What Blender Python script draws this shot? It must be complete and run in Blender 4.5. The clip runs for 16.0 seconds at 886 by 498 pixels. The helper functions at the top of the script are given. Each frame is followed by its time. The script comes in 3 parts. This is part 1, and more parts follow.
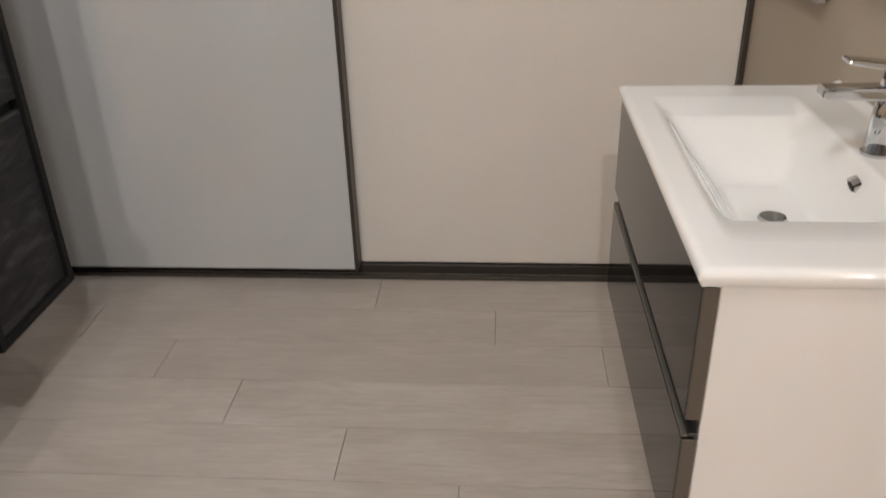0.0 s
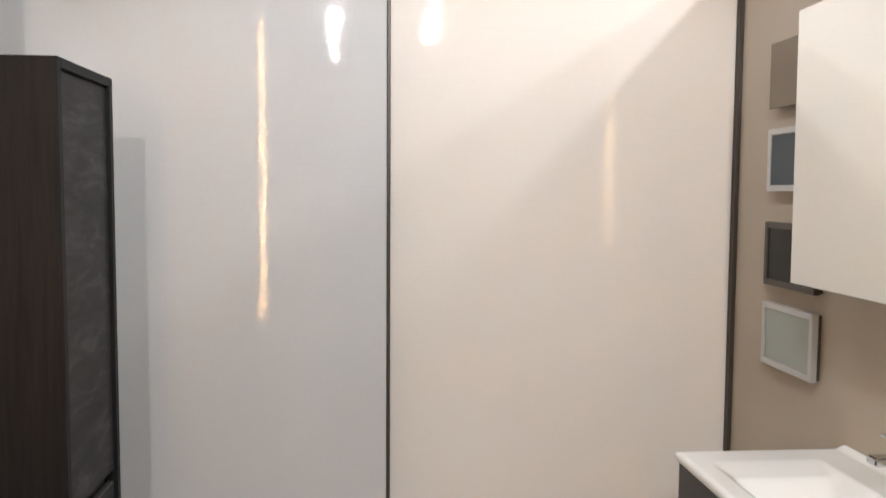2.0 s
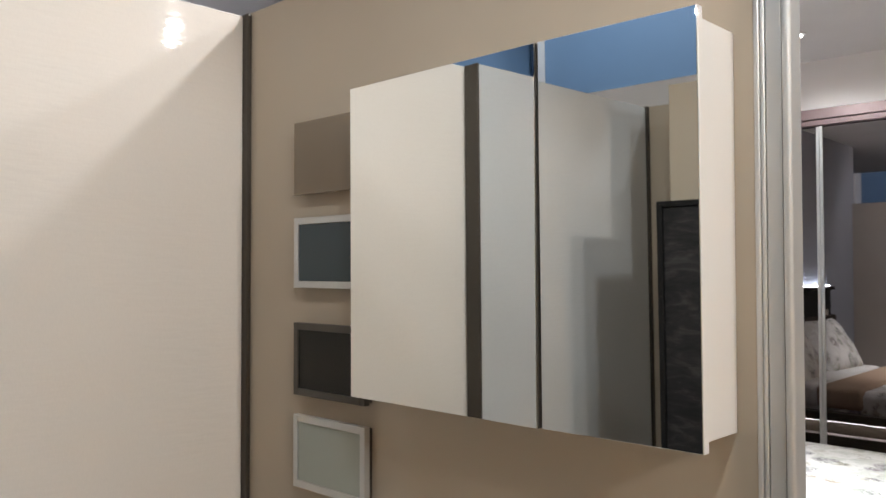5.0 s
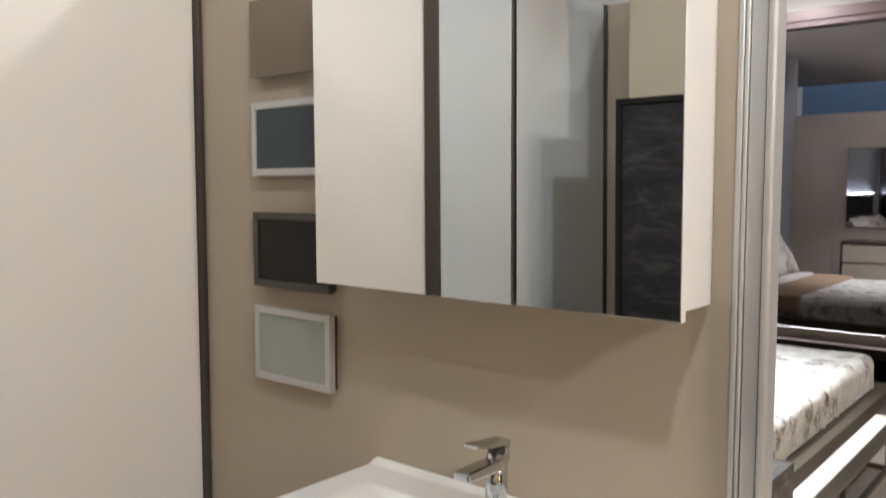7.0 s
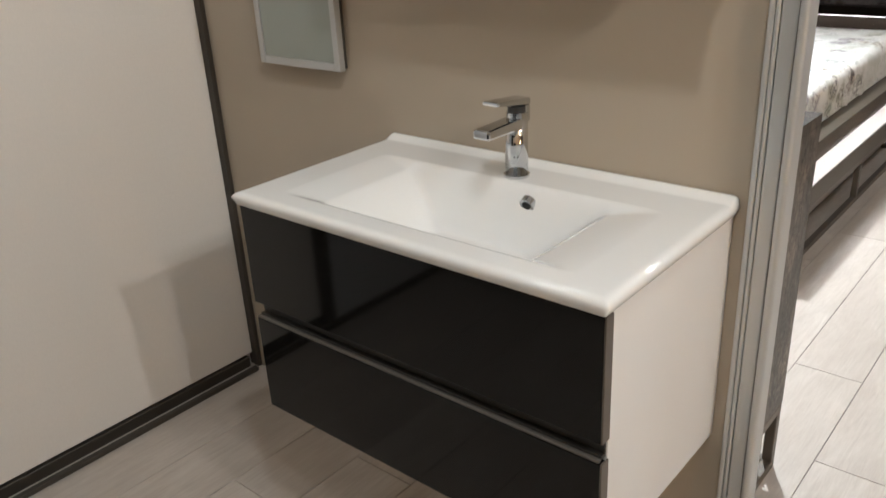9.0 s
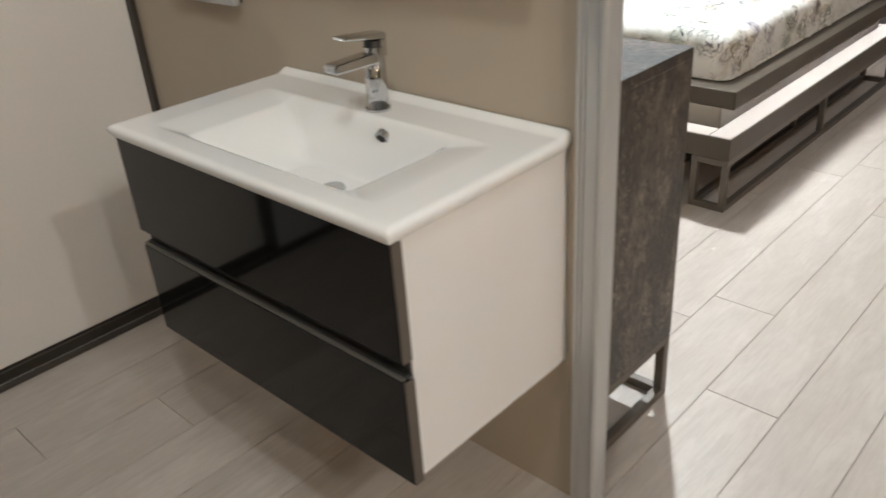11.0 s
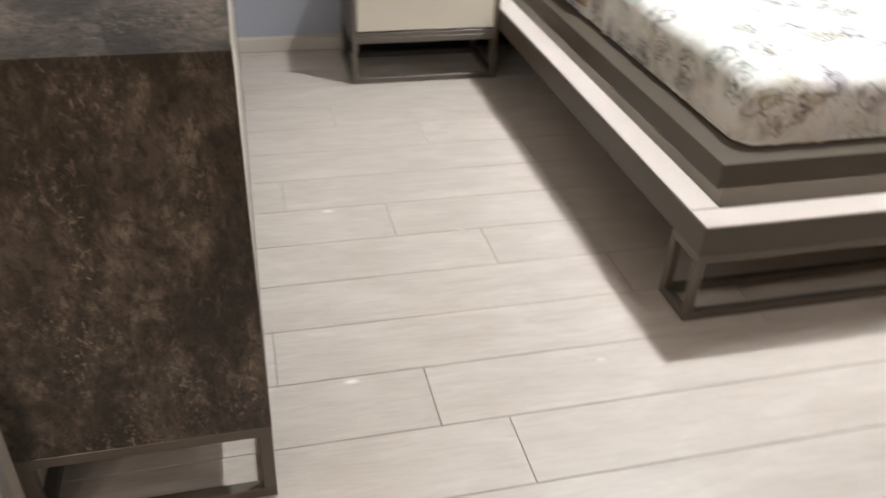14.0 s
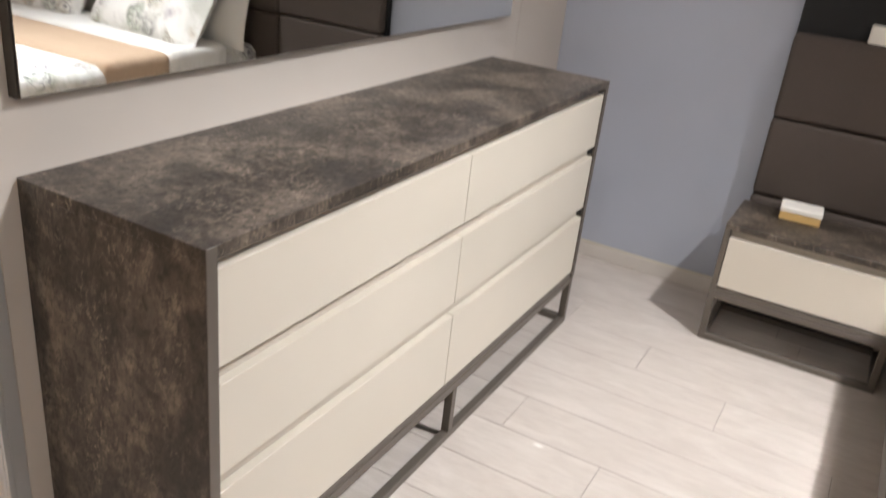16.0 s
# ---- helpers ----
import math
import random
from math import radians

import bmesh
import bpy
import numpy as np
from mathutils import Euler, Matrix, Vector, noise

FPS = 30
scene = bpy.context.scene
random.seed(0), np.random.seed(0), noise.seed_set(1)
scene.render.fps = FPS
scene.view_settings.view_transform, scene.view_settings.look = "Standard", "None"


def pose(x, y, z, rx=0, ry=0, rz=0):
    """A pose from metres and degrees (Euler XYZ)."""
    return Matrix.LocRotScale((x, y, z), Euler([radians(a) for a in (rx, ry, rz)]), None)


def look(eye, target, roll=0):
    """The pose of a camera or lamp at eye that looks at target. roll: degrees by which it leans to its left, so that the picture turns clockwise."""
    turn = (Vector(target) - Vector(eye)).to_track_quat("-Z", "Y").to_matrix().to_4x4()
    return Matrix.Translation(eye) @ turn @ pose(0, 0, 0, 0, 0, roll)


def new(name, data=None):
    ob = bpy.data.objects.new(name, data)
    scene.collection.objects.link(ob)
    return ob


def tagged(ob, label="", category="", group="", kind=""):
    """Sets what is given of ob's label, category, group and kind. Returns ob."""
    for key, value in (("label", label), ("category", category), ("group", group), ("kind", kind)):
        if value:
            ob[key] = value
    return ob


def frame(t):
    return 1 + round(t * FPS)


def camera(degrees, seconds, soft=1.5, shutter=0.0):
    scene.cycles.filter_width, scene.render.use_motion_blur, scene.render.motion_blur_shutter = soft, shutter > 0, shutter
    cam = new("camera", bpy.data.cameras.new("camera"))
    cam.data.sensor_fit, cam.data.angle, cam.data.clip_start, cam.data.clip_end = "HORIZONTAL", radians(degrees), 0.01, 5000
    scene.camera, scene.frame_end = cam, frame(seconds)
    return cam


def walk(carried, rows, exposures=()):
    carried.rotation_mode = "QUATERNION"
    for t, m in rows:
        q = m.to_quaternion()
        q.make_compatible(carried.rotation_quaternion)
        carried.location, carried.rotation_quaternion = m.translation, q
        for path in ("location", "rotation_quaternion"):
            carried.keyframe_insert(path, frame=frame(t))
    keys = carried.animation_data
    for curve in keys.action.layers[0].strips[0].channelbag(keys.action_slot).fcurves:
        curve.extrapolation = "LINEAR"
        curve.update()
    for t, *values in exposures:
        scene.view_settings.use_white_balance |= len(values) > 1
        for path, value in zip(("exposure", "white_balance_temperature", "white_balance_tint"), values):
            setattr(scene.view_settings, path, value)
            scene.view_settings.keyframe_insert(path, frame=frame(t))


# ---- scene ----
cam = camera(57.3, 16.0, shutter=0.4)
PATH = [
    (0, (0.546, 0.565, 1.358), (0.404, 2.332, 0.433), -1.6),
    (0.5, (0.344, 0.434, 1.406), (0.368, 2.281, 0.641), -0.9),
    (1, (0.251, 0.303, 1.437), (0.316, 2.223, 0.88), 0.0),
    (1.5, (0.144, 0.258, 1.493), (0.253, 2.226, 1.155), 1.2),
    (2, (0.021, 0.3, 1.52), (0.191, 2.287, 1.378), 0.4),
    (2.5, (-0.031, 0.373, 1.529), (0.215, 2.356, 1.439), 0.5),
    (3, (-0.02, 0.46, 1.517), (0.31, 2.427, 1.364), 1.6),
    (3.5, (0.011, 0.59, 1.508), (0.526, 2.516, 1.355), 2.8),
    (4, (0.012, 0.697, 1.519), (0.935, 2.469, 1.43), 2.7),
    (4.5, (-0.047, 0.838, 1.556), (1.275, 2.338, 1.601), 0.4),
    (4.7, (-0.072, 0.872, 1.573), (1.33, 2.295, 1.647), 0.4),
    (6.8, (-0.095, 0.959, 1.517), (1.438, 2.241, 1.427), 0.1),
    (7, (-0.086, 0.968, 1.498), (1.447, 2.244, 1.346), -0.0),
    (7.5, (-0.075, 0.99, 1.456), (1.454, 2.237, 1.128), -0.9),
    (8, (-0.073, 0.997, 1.416), (1.425, 2.231, 0.932), -2.1),
    (8.5, (-0.071, 1.005, 1.376), (1.374, 2.218, 0.713), -3.0),
    (8.7, (-0.068, 1.005, 1.366), (1.352, 2.207, 0.632), -3.0),
    (10.8, (0.073, 0.759, 1.365), (1.333, 2.002, 0.434), -4.7),
    (11, (0.121, 0.701, 1.369), (1.382, 1.935, 0.425), -4.1),
    (11.5, (0.334, 0.628, 1.326), (1.598, 1.779, 0.288), -1.6),
    (12, (0.59, 0.557, 1.334), (1.821, 1.689, 0.237), -1.0),
    (12.5, (0.85, 0.45, 1.329), (1.951, 1.705, 0.228), 0.0),
    (13, (1.123, 0.35, 1.33), (2.048, 1.738, 0.226), 1.0),
    (13.5, (1.433, 0.392, 1.265), (2.252, 1.814, 0.121), 4.9),
    (14, (1.719, 0.38, 1.307), (2.154, 1.986, 0.197), 2.9),
    (14.5, (1.956, 0.368, 1.331), (1.889, 2.056, 0.259), 5.6),
    (15, (2.15, 0.485, 1.315), (1.81, 2.146, 0.254), 7.8),
    (15.5, (2.316, 0.614, 1.367), (1.706, 2.24, 0.377), 7.3),
    (16, (2.514, 0.675, 1.435), (1.674, 2.299, 0.624), 6.4),
]
EXPOSURES = [
    (0.0, -0.08, 6700, 13), (1.0, 0.40, 6550, 13), (2.5, 0.15, 6550, 13), (3.5, 0.05, 6600, 13), (4.5, -0.22, 6650, 11),
    (7.0, 0.03, 6550, 9), (8.5, -0.08, 6500, 9), (11.0, -0.28, 6550, 8), (12.0, -0.42, 6500, 8), (12.5, -0.50, 6550, 9), (13.0, -0.38, 6600, 9),
    (14.0, -0.46, 6750, 11), (15.0, -0.28, 6850, 12), (16.0, -0.10, 6750, 15),
]
walk(cam, [(t, look(eye, target, roll)) for t, eye, target, roll in PATH], EXPOSURES)

# ---------------------------------------------------------------- light
world = bpy.data.worlds.new("world")
scene.world = world
world.use_nodes = True
world.node_tree.nodes["Background"].inputs[0].default_value = (0.8, 0.85, 1.0, 1)
world.node_tree.nodes["Background"].inputs[1].default_value = 0.15

CEIL, CEIL_WEST = 3.0, 4.6
# x, y, watts, colour, cone in degrees, the point at which it is aimed (None: straight down)
SPOTS = [
    (0.18, 0.95, 47, (0.90, 0.96, 1.00), 165, None),
    (0.18, 2.78, 8, (0.90, 0.96, 1.00), 165, None),
    (3.43, 2.58, 450, (0.89, 0.95, 1.00), 88, (2.55, 2.20, 0.0)),
    (2.16, 0.80, 44, (0.94, 0.96, 0.98), 80, (0.25, 2.95, 1.95)),
    (1.79, 2.25, 36, (0.94, 0.96, 0.98), 124, (0.40, 2.95, 1.75)),
    (4.92, 2.74, 28, (0.94, 0.97, 0.99), 165, None),
    # unseen fill, added to brighten the back wall and drawer fronts
    (4.30, 0.30, 50, (0.94, 0.97, 0.98), 150, None),
    (-0.31, -1.50, 85, (0.95, 0.95, 0.94), 72, (-0.20, 2.95, 0.70)),
    (0.49, -1.12, 85, (0.95, 0.95, 0.94), 50, (0.30, 2.95, 0.60)),
    # unseen fill from the south, added for the dresser side
    (2.60, -1.60, 25, (0.94, 0.96, 0.98), 150, None),
    # two unseen lamps, added to brighten the blue wall and next bay
    (-2.60, 4.30, 120, (0.94, 0.98, 1.00), 165, None),
    (-2.70, 1.00, 80, (0.94, 0.98, 1.00), 165, None),
]


# ---------------------------------------------------------------- materials
def mat(name, colour=(0.8, 0.8, 0.8), rough=0.5, metal=0.0, spec=0.5, coat=0.0, emit=None, power=0.0):
    m = bpy.data.materials.new(name)
    m.use_nodes = True
    b = m.node_tree.nodes["Principled BSDF"]
    b.inputs["Base Color"].default_value = (*colour, 1)
    b.inputs["Roughness"].default_value = rough
    b.inputs["Metallic"].default_value = metal
    b.inputs["Specular IOR Level"].default_value = spec
    b.inputs["Coat Weight"].default_value = coat
    b.inputs["Coat Roughness"].default_value = 0.04
    if emit:
        b.inputs["Emission Color"].default_value = (*emit, 1)
        b.inputs["Emission Strength"].default_value = power
    return m


class Net:
    """Small helper to wire nodes of one material."""

    def __init__(self, m):
        self.t = m.node_tree
        self.b = self.t.nodes["Principled BSDF"]

    def node(self, kind, **ins):
        n = self.t.nodes.new(kind)
        for k, v in ins.items():
            self.put(n, k.replace("_", " "), v)
        return n

    def put(self, n, key, v):
        s = n.inputs[key]
        if isinstance(v, bpy.types.NodeSocket):
            self.t.links.new(v, s)
        else:
            s.default_value = v

    def coords(self, scale=(1, 1, 1), turn=(0, 0, 0), per_object=False, world_space=False):
        tc = self.t.nodes.new("ShaderNodeTexCoord")
        out = tc.outputs["Object"]
        if world_space:
            out = self.t.nodes.new("ShaderNodeNewGeometry").outputs["Position"]
        mp = self.node("ShaderNodeMapping", Vector=out)
        mp.inputs["Scale"].default_value = scale
        mp.inputs["Rotation"].default_value = turn
        if per_object:
            info = self.t.nodes.new("ShaderNodeObjectInfo")
            mul = self.node("ShaderNodeVectorMath")
            mul.operation = "MULTIPLY"
            self.t.links.new(info.outputs["Random"], mul.inputs[0])
            mul.inputs[1].default_value = (17.0, 31.0, 7.0)
            self.t.links.new(mul.outputs[0], mp.inputs["Location"])
        return mp.outputs[0]

    def noise(self, vec, scale, detail=4.0, rough=0.55, dist=0.0):
        n = self.node("ShaderNodeTexNoise", Vector=vec, Scale=scale, Detail=detail, Roughness=rough, Distortion=dist)
        return n.outputs["Fac"]

    def ramp(self, fac, *stops):
        n = self.t.nodes.new("ShaderNodeValToRGB")
        self.t.links.new(fac, n.inputs[0])
        e = n.color_ramp.elements
        while len(e) < len(stops):
            e.new(0.5)
        for el, (p, c) in zip(e, stops):
            el.position = p
            el.color = (*c, 1) if len(c) == 3 else c
        return n.outputs[0]

    def grey(self, fac, lo, hi, a=0.0, b=1.0):
        n = self.t.nodes.new("ShaderNodeMapRange")
        self.t.links.new(fac, n.inputs[0])
        for i, v in enumerate((lo, hi, a, b)):
            n.inputs[i + 1].default_value = v
        return n.outputs[0]

    def mix(self, fac, a, b, mode="MIX"):
        n = self.t.nodes.new("ShaderNodeMix")
        n.data_type, n.blend_type = "RGBA", mode
        for s, v in ((n.inputs[0], fac), (n.inputs[6], a), (n.inputs[7], b)):
            if isinstance(v, bpy.types.NodeSocket):
                self.t.links.new(v, s)
            else:
                s.default_value = v if isinstance(v, float) else (*v, 1)
        return n.outputs[2]

    def colour(self, c):
        self.t.links.new(c, self.b.inputs["Base Color"])

    def rough(self, r):
        self.t.links.new(r, self.b.inputs["Roughness"])

    def bump(self, h, strength=0.2, distance=0.002):
        n = self.node("ShaderNodeBump", Height=h, Strength=strength, Distance=distance)
        self.t.links.new(n.outputs[0], self.b.inputs["Normal"])


def plank_material():
    """Bleached-oak porcelain: soft clouds, fine grain along the plank, a few pale knots."""
    m = mat("plank_tile", rough=0.4)
    n = Net(m)
    cloud = n.noise(n.coords((1.6, 4.0, 1), per_object=True), 2.4, 5, 0.62, 0.6)
    grain = n.noise(n.coords((1.0, 11.0, 7.0), per_object=True), 6.0, 6, 0.64, 1.1)
    fine = n.noise(n.coords((3.5, 75.0, 1), per_object=True), 6.0, 3, 0.6)
    base = n.ramp(grain, (0.25, (0.43, 0.375, 0.325)), (0.5, (0.52, 0.462, 0.408)), (0.78, (0.59, 0.535, 0.48)))
    base = n.mix(n.grey(cloud, 0.40, 0.72, 0.0, 0.65), base, (0.39, 0.335, 0.285))
    base = n.mix(n.grey(cloud, 0.42, 0.26, 0.0, 0.45), base, (0.61, 0.56, 0.505))
    base = n.mix(n.grey(fine, 0.42, 0.74, 0.0, 0.20), base, (0.64, 0.595, 0.54))
    info = n.t.nodes.new("ShaderNodeObjectInfo")
    base = n.mix(n.grey(info.outputs["Random"], 0, 1, 0.0, 0.25), base, (0.40, 0.35, 0.305))
    vor = n.node("ShaderNodeTexVoronoi", Vector=n.coords((3.2, 7.5, 1), (0, 0, 0.5), per_object=True), Scale=1.0)
    sep = n.node("ShaderNodeSeparateColor", Color=vor.outputs["Color"])
    k = n.node("ShaderNodeMath")
    k.operation = "MULTIPLY"
    n.t.links.new(n.grey(vor.outputs["Distance"], 0.03, 0.075, 1.0, 0.0), k.inputs[0])
    n.t.links.new(n.grey(sep.outputs[0], 0.60, 0.62), k.inputs[1])
    base = n.mix(k.outputs[0], base, (0.78, 0.75, 0.70))
    n.colour(base)
    n.rough(n.grey(grain, 0.2, 0.8, 0.36, 0.52))
    n.bump(fine, 0.14, 0.0008)
    return m


def concrete_material(name, dark, mid, light, rough=0.34):
    """Rusty concrete laminate: clouds, fine mottling and worn specks."""
    m = mat(name, rough=rough, spec=0.45)
    n = Net(m)
    v = n.coords((1, 1, 0.6), world_space=True)
    big = n.noise(v, 5.5, 4, 0.6, 0.6)
    med = n.noise(v, 24.0, 10, 0.80, 0.30)
    small = n.noise(v, 75.0, 5, 0.72, 0.6)
    fine = n.noise(v, 240.0, 3, 0.7)
    c = n.ramp(med, (0.36, dark), (0.52, mid), (0.70, light))
    c = n.mix(n.grey(big, 0.36, 0.54, 0.75, 0.0), c, dark)
    c = n.mix(n.grey(big, 0.53, 0.70, 0.0, 0.40), c, light)
    c = n.mix(n.grey(small, 0.50, 0.62, 0.0, 0.70), c, tuple(x * 0.7 for x in dark))
    region = n.noise(n.coords((1, 1, 0.7), world_space=True), 8.0, 3, 0.5)
    specks = n.noise(n.coords((1, 1, 0.6), world_space=True), 105.0, 4, 0.7, 0.8)
    k = n.node("ShaderNodeMath")
    k.operation = "MULTIPLY"
    n.t.links.new(n.grey(specks, 0.54, 0.66), k.inputs[0])
    n.t.links.new(n.grey(region, 0.46, 0.62, 0.0, 0.60), k.inputs[1])
    c = n.mix(k.outputs[0], c, tuple(min(1, x * 1.7) for x in light))
    n.colour(c)
    n.rough(n.grey(small, 0.3, 0.7, rough - 0.06, rough + 0.12))
    n.bump(fine, 0.12, 0.0008)
    return m


def slate_material():
    """Charcoal slate laminate: long level strata, broken by soft pale veins."""
    m = mat("grey_slate", rough=0.55, spec=0.25)
    n = Net(m)
    strata = n.noise(n.coords((3.0, 3.0, 11.0), (0.18, 0.12, 0), world_space=True), 1.6, 7, 0.66, 0.9)
    fine = n.noise(n.coords((14.0, 14.0, 70.0), (0.1, 0.1, 0), world_space=True), 1.0, 5, 0.65, 0.5)
    c = n.ramp(strata, (0.34, (0.011, 0.0105, 0.0115)), (0.52, (0.024, 0.0225, 0.0235)), (0.68, (0.060, 0.057, 0.057)))
    c = n.mix(n.grey(fine, 0.50, 0.66, 0.0, 0.6), c, (0.009, 0.0085, 0.009))
    n.colour(c)
    n.bump(fine, 0.25, 0.0008)
    return m


def paint_material(name, colour, rough=0.6, grain=0.10, spec=0.4):
    m = mat(name, colour, rough, spec=spec)
    n = Net(m)
    v = n.coords(world_space=True)
    big = n.noise(v, 1.8, 3, 0.5)
    fine = n.noise(v, 160.0, 3, 0.6)
    n.colour(n.mix(n.grey(big, 0.3, 0.7, 0.0, 1.0), tuple(c * 0.96 for c in colour), tuple(min(1, c * 1.03) for c in colour)))
    n.bump(fine, grain, 0.0008)
    return m


def wood_material(name, dark, light, axis=2, rough=0.6):
    m = mat(name, rough=rough, spec=0.22)
    n = Net(m)
    s = [28.0, 28.0, 28.0]
    s[axis] = 2.0
    v = n.coords(tuple(s), world_space=True)
    g = n.noise(v, 1.0, 6, 0.65, 1.2)
    h = n.noise(n.coords(tuple(x * 3.5 for x in s), world_space=True), 1.0, 3, 0.6)
    c = n.ramp(g, (0.3, dark), (0.7, light))
    c = n.mix(n.grey(h, 0.45, 0.75, 0.0, 0.6), c, tuple(x * 0.5 for x in dark))
    n.colour(c)
    n.bump(h, 0.25, 0.001)
    return m


def lacquer_material(name, colour, tint):
    """Glossy lacquered glass with faint fine horizontal ripples."""
    m = mat(name, colour, 0.035, spec=0.5)
    n = Net(m)
    v = n.coords((14.0, 14.0, 85.0), world_space=True)
    rip = n.noise(v, 1.0, 1, 0.5)
    weave = n.noise(n.coords((300.0, 300.0, 90.0), world_space=True), 1.0, 2, 0.5)
    big = n.noise(n.coords((1.2, 1.2, 0.5), world_space=True), 1.5, 2, 0.5)
    c = n.mix(n.grey(big, 0.3, 0.7), colour, tint)
    c = n.mix(n.grey(weave, 0.35, 0.7, 0.0, 0.10), c, tuple(x * 0.75 for x in colour))
    n.colour(c)
    n.bump(rip, 1.0, 0.0005)
    return m


def fabric_material(name, colour, dark, scale=500.0, bump=0.3):
    m = mat(name, colour, 0.85, spec=0.2)
    n = Net(m)
    v = n.coords(world_space=True)
    w = n.noise(v, scale, 2, 0.5)
    b = n.noise(v, 5.0, 3, 0.5)
    c = n.mix(n.grey(w, 0.3, 0.7), dark, colour)
    n.colour(n.mix(n.grey(b, 0.35, 0.7, 0.0, 0.35), c, dark))
    n.bump(w, bump, 0.001)
    return m


def floral_material():
    """White cotton with sketchy ink flowers over mauve, sage and sand washes."""
    m = mat("floral_cotton", (0.8, 0.78, 0.74), 0.85, spec=0.2)
    n = Net(m)
    v = n.coords(world_space=True)

    def op(kind, a, b):
        k = n.node("ShaderNodeMath")
        k.operation = kind
        for s_in, val in zip(k.inputs, (a, b)):
            if isinstance(val, bpy.types.NodeSocket):
                n.t.links.new(val, s_in)
            else:
                s_in.default_value = val
        return k.outputs[0]

    def warped(scale, amount):
        w = n.node("ShaderNodeTexNoise", Vector=v, Scale=scale, Detail=3.0)
        add = n.node("ShaderNodeVectorMath")
        add.operation = "MULTIPLY_ADD"
        n.t.links.new(w.outputs["Color"], add.inputs[0])
        add.inputs[1].default_value = (amount,) * 3
        n.t.links.new(v, add.inputs[2])
        return add.outputs[0], w.outputs["Fac"]

    p, wf = warped(9.0, 0.13)
    vor = n.node("ShaderNodeTexVoronoi", Vector=p, Scale=8.0)
    dist = vor.outputs["Distance"]
    sep = n.node("ShaderNodeSeparateColor", Color=vor.outputs["Color"])
    pick = n.grey(sep.outputs[0], 0.28, 0.34)
    inside = n.grey(dist, 0.36, 0.52, 1.0, 0.0)
    patch = op("MULTIPLY", inside, pick)
    petals = n.grey(op("SINE", op("MULTIPLY", dist, 46.0), 0.0), 0.05, 0.75)
    p2, wf2 = warped(22.0, 0.05)
    leaf = n.node("ShaderNodeTexVoronoi", Vector=p2, Scale=26.0)
    leaf.feature = "DISTANCE_TO_EDGE"
    veins = n.grey(leaf.outputs["Distance"], 0.01, 0.13, 1.0, 0.0)
    broken = n.grey(n.noise(v, 30.0, 3, 0.6), 0.42, 0.60)
    base = (0.80, 0.785, 0.75)
    tint = n.ramp(sep.outputs[1], (0.15, (0.46, 0.42, 0.45)), (0.45, (0.44, 0.48, 0.40)), (0.8, (0.56, 0.48, 0.38)))
    wash = op("MULTIPLY", n.grey(dist, 0.45, 0.62, 1.0, 0.0), n.grey(n.noise(v, 14.0, 3, 0.6), 0.42, 0.62, 0.0, 0.9))
    c = n.mix(n.grey(n.noise(v, 6.5, 5, 0.65, 0.8), 0.47, 0.60, 0.0, 0.75), base, (0.60, 0.605, 0.545))
    c = n.mix(n.grey(n.noise(v, 11.0, 4, 0.65, 0.5), 0.56, 0.66, 0.0, 0.5), c, (0.58, 0.52, 0.47))
    c = n.mix(op("MULTIPLY", wash, pick), c, tint)
    ink = n.ramp(sep.outputs[2], (0.2, (0.10, 0.085, 0.10)), (0.55, (0.16, 0.165, 0.16)), (0.85, (0.23, 0.17, 0.12)))
    c = n.mix(op("MULTIPLY", patch, op("MULTIPLY", petals, broken)), c, ink)
    c = n.mix(op("MULTIPLY", patch, op("MULTIPLY", veins, n.grey(wf2, 0.4, 0.6, 0.1, 0.9))), c, ink)
    stems = n.grey(op("SINE", op("MULTIPLY", n.noise(v, 5.0, 4, 0.6, 0.6), 60.0), 0.0), 0.93, 0.99)
    c = n.mix(op("MULTIPLY", stems, n.grey(n.noise(v, 3.5, 2), 0.5, 0.6, 0.0, 0.7)), c, (0.30, 0.28, 0.27))
    n.colour(c)
    n.bump(n.noise(v, 600.0, 2), 0.2, 0.0006)
    return m


M_PLANK = plank_material()
M_GROUT = mat("grout", (0.20, 0.175, 0.15), 0.9)
M_BEIGE = paint_material("beige_panel", (0.455, 0.385, 0.30), 0.5)
M_BLUE = paint_material("blue_paint", (0.13, 0.22, 0.36), 0.7)
M_GREYBLUE = paint_material("grey_blue_paint", (0.43, 0.455, 0.515), 0.65)
M_WHITEPAINT = paint_material("white_paint", (0.80, 0.77, 0.76), 0.8)
M_CEILING = paint_material("ceiling_paint", (0.76, 0.73, 0.72), 0.9)
# dark tone chosen to keep bounce light off the room
M_GREYWALL = paint_material("bounce_cut_paint", (0.20, 0.18, 0.165), 0.8)
M_CREAMPANEL = paint_material("cream_panel", (0.62, 0.56, 0.49), 0.45)
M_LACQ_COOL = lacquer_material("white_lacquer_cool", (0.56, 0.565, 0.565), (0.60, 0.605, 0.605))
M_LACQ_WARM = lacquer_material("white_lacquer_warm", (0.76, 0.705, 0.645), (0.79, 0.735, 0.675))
M_DARKPROF = mat("dark_bronze_profile", (0.078, 0.066, 0.054), 0.45, 0.5)
M_ALU = mat("satin_aluminium", (0.58, 0.585, 0.58), 0.46, 0.6)
M_GRIP = mat("bronze_grip_profile", (0.16, 0.145, 0.125), 0.42, 0.5)
M_CHROME = mat("chrome", (0.60, 0.61, 0.62), 0.08, 1.0)
M_CERAMIC = mat("white_ceramic", (0.87, 0.865, 0.84), 0.07, spec=0.6, coat=0.6)
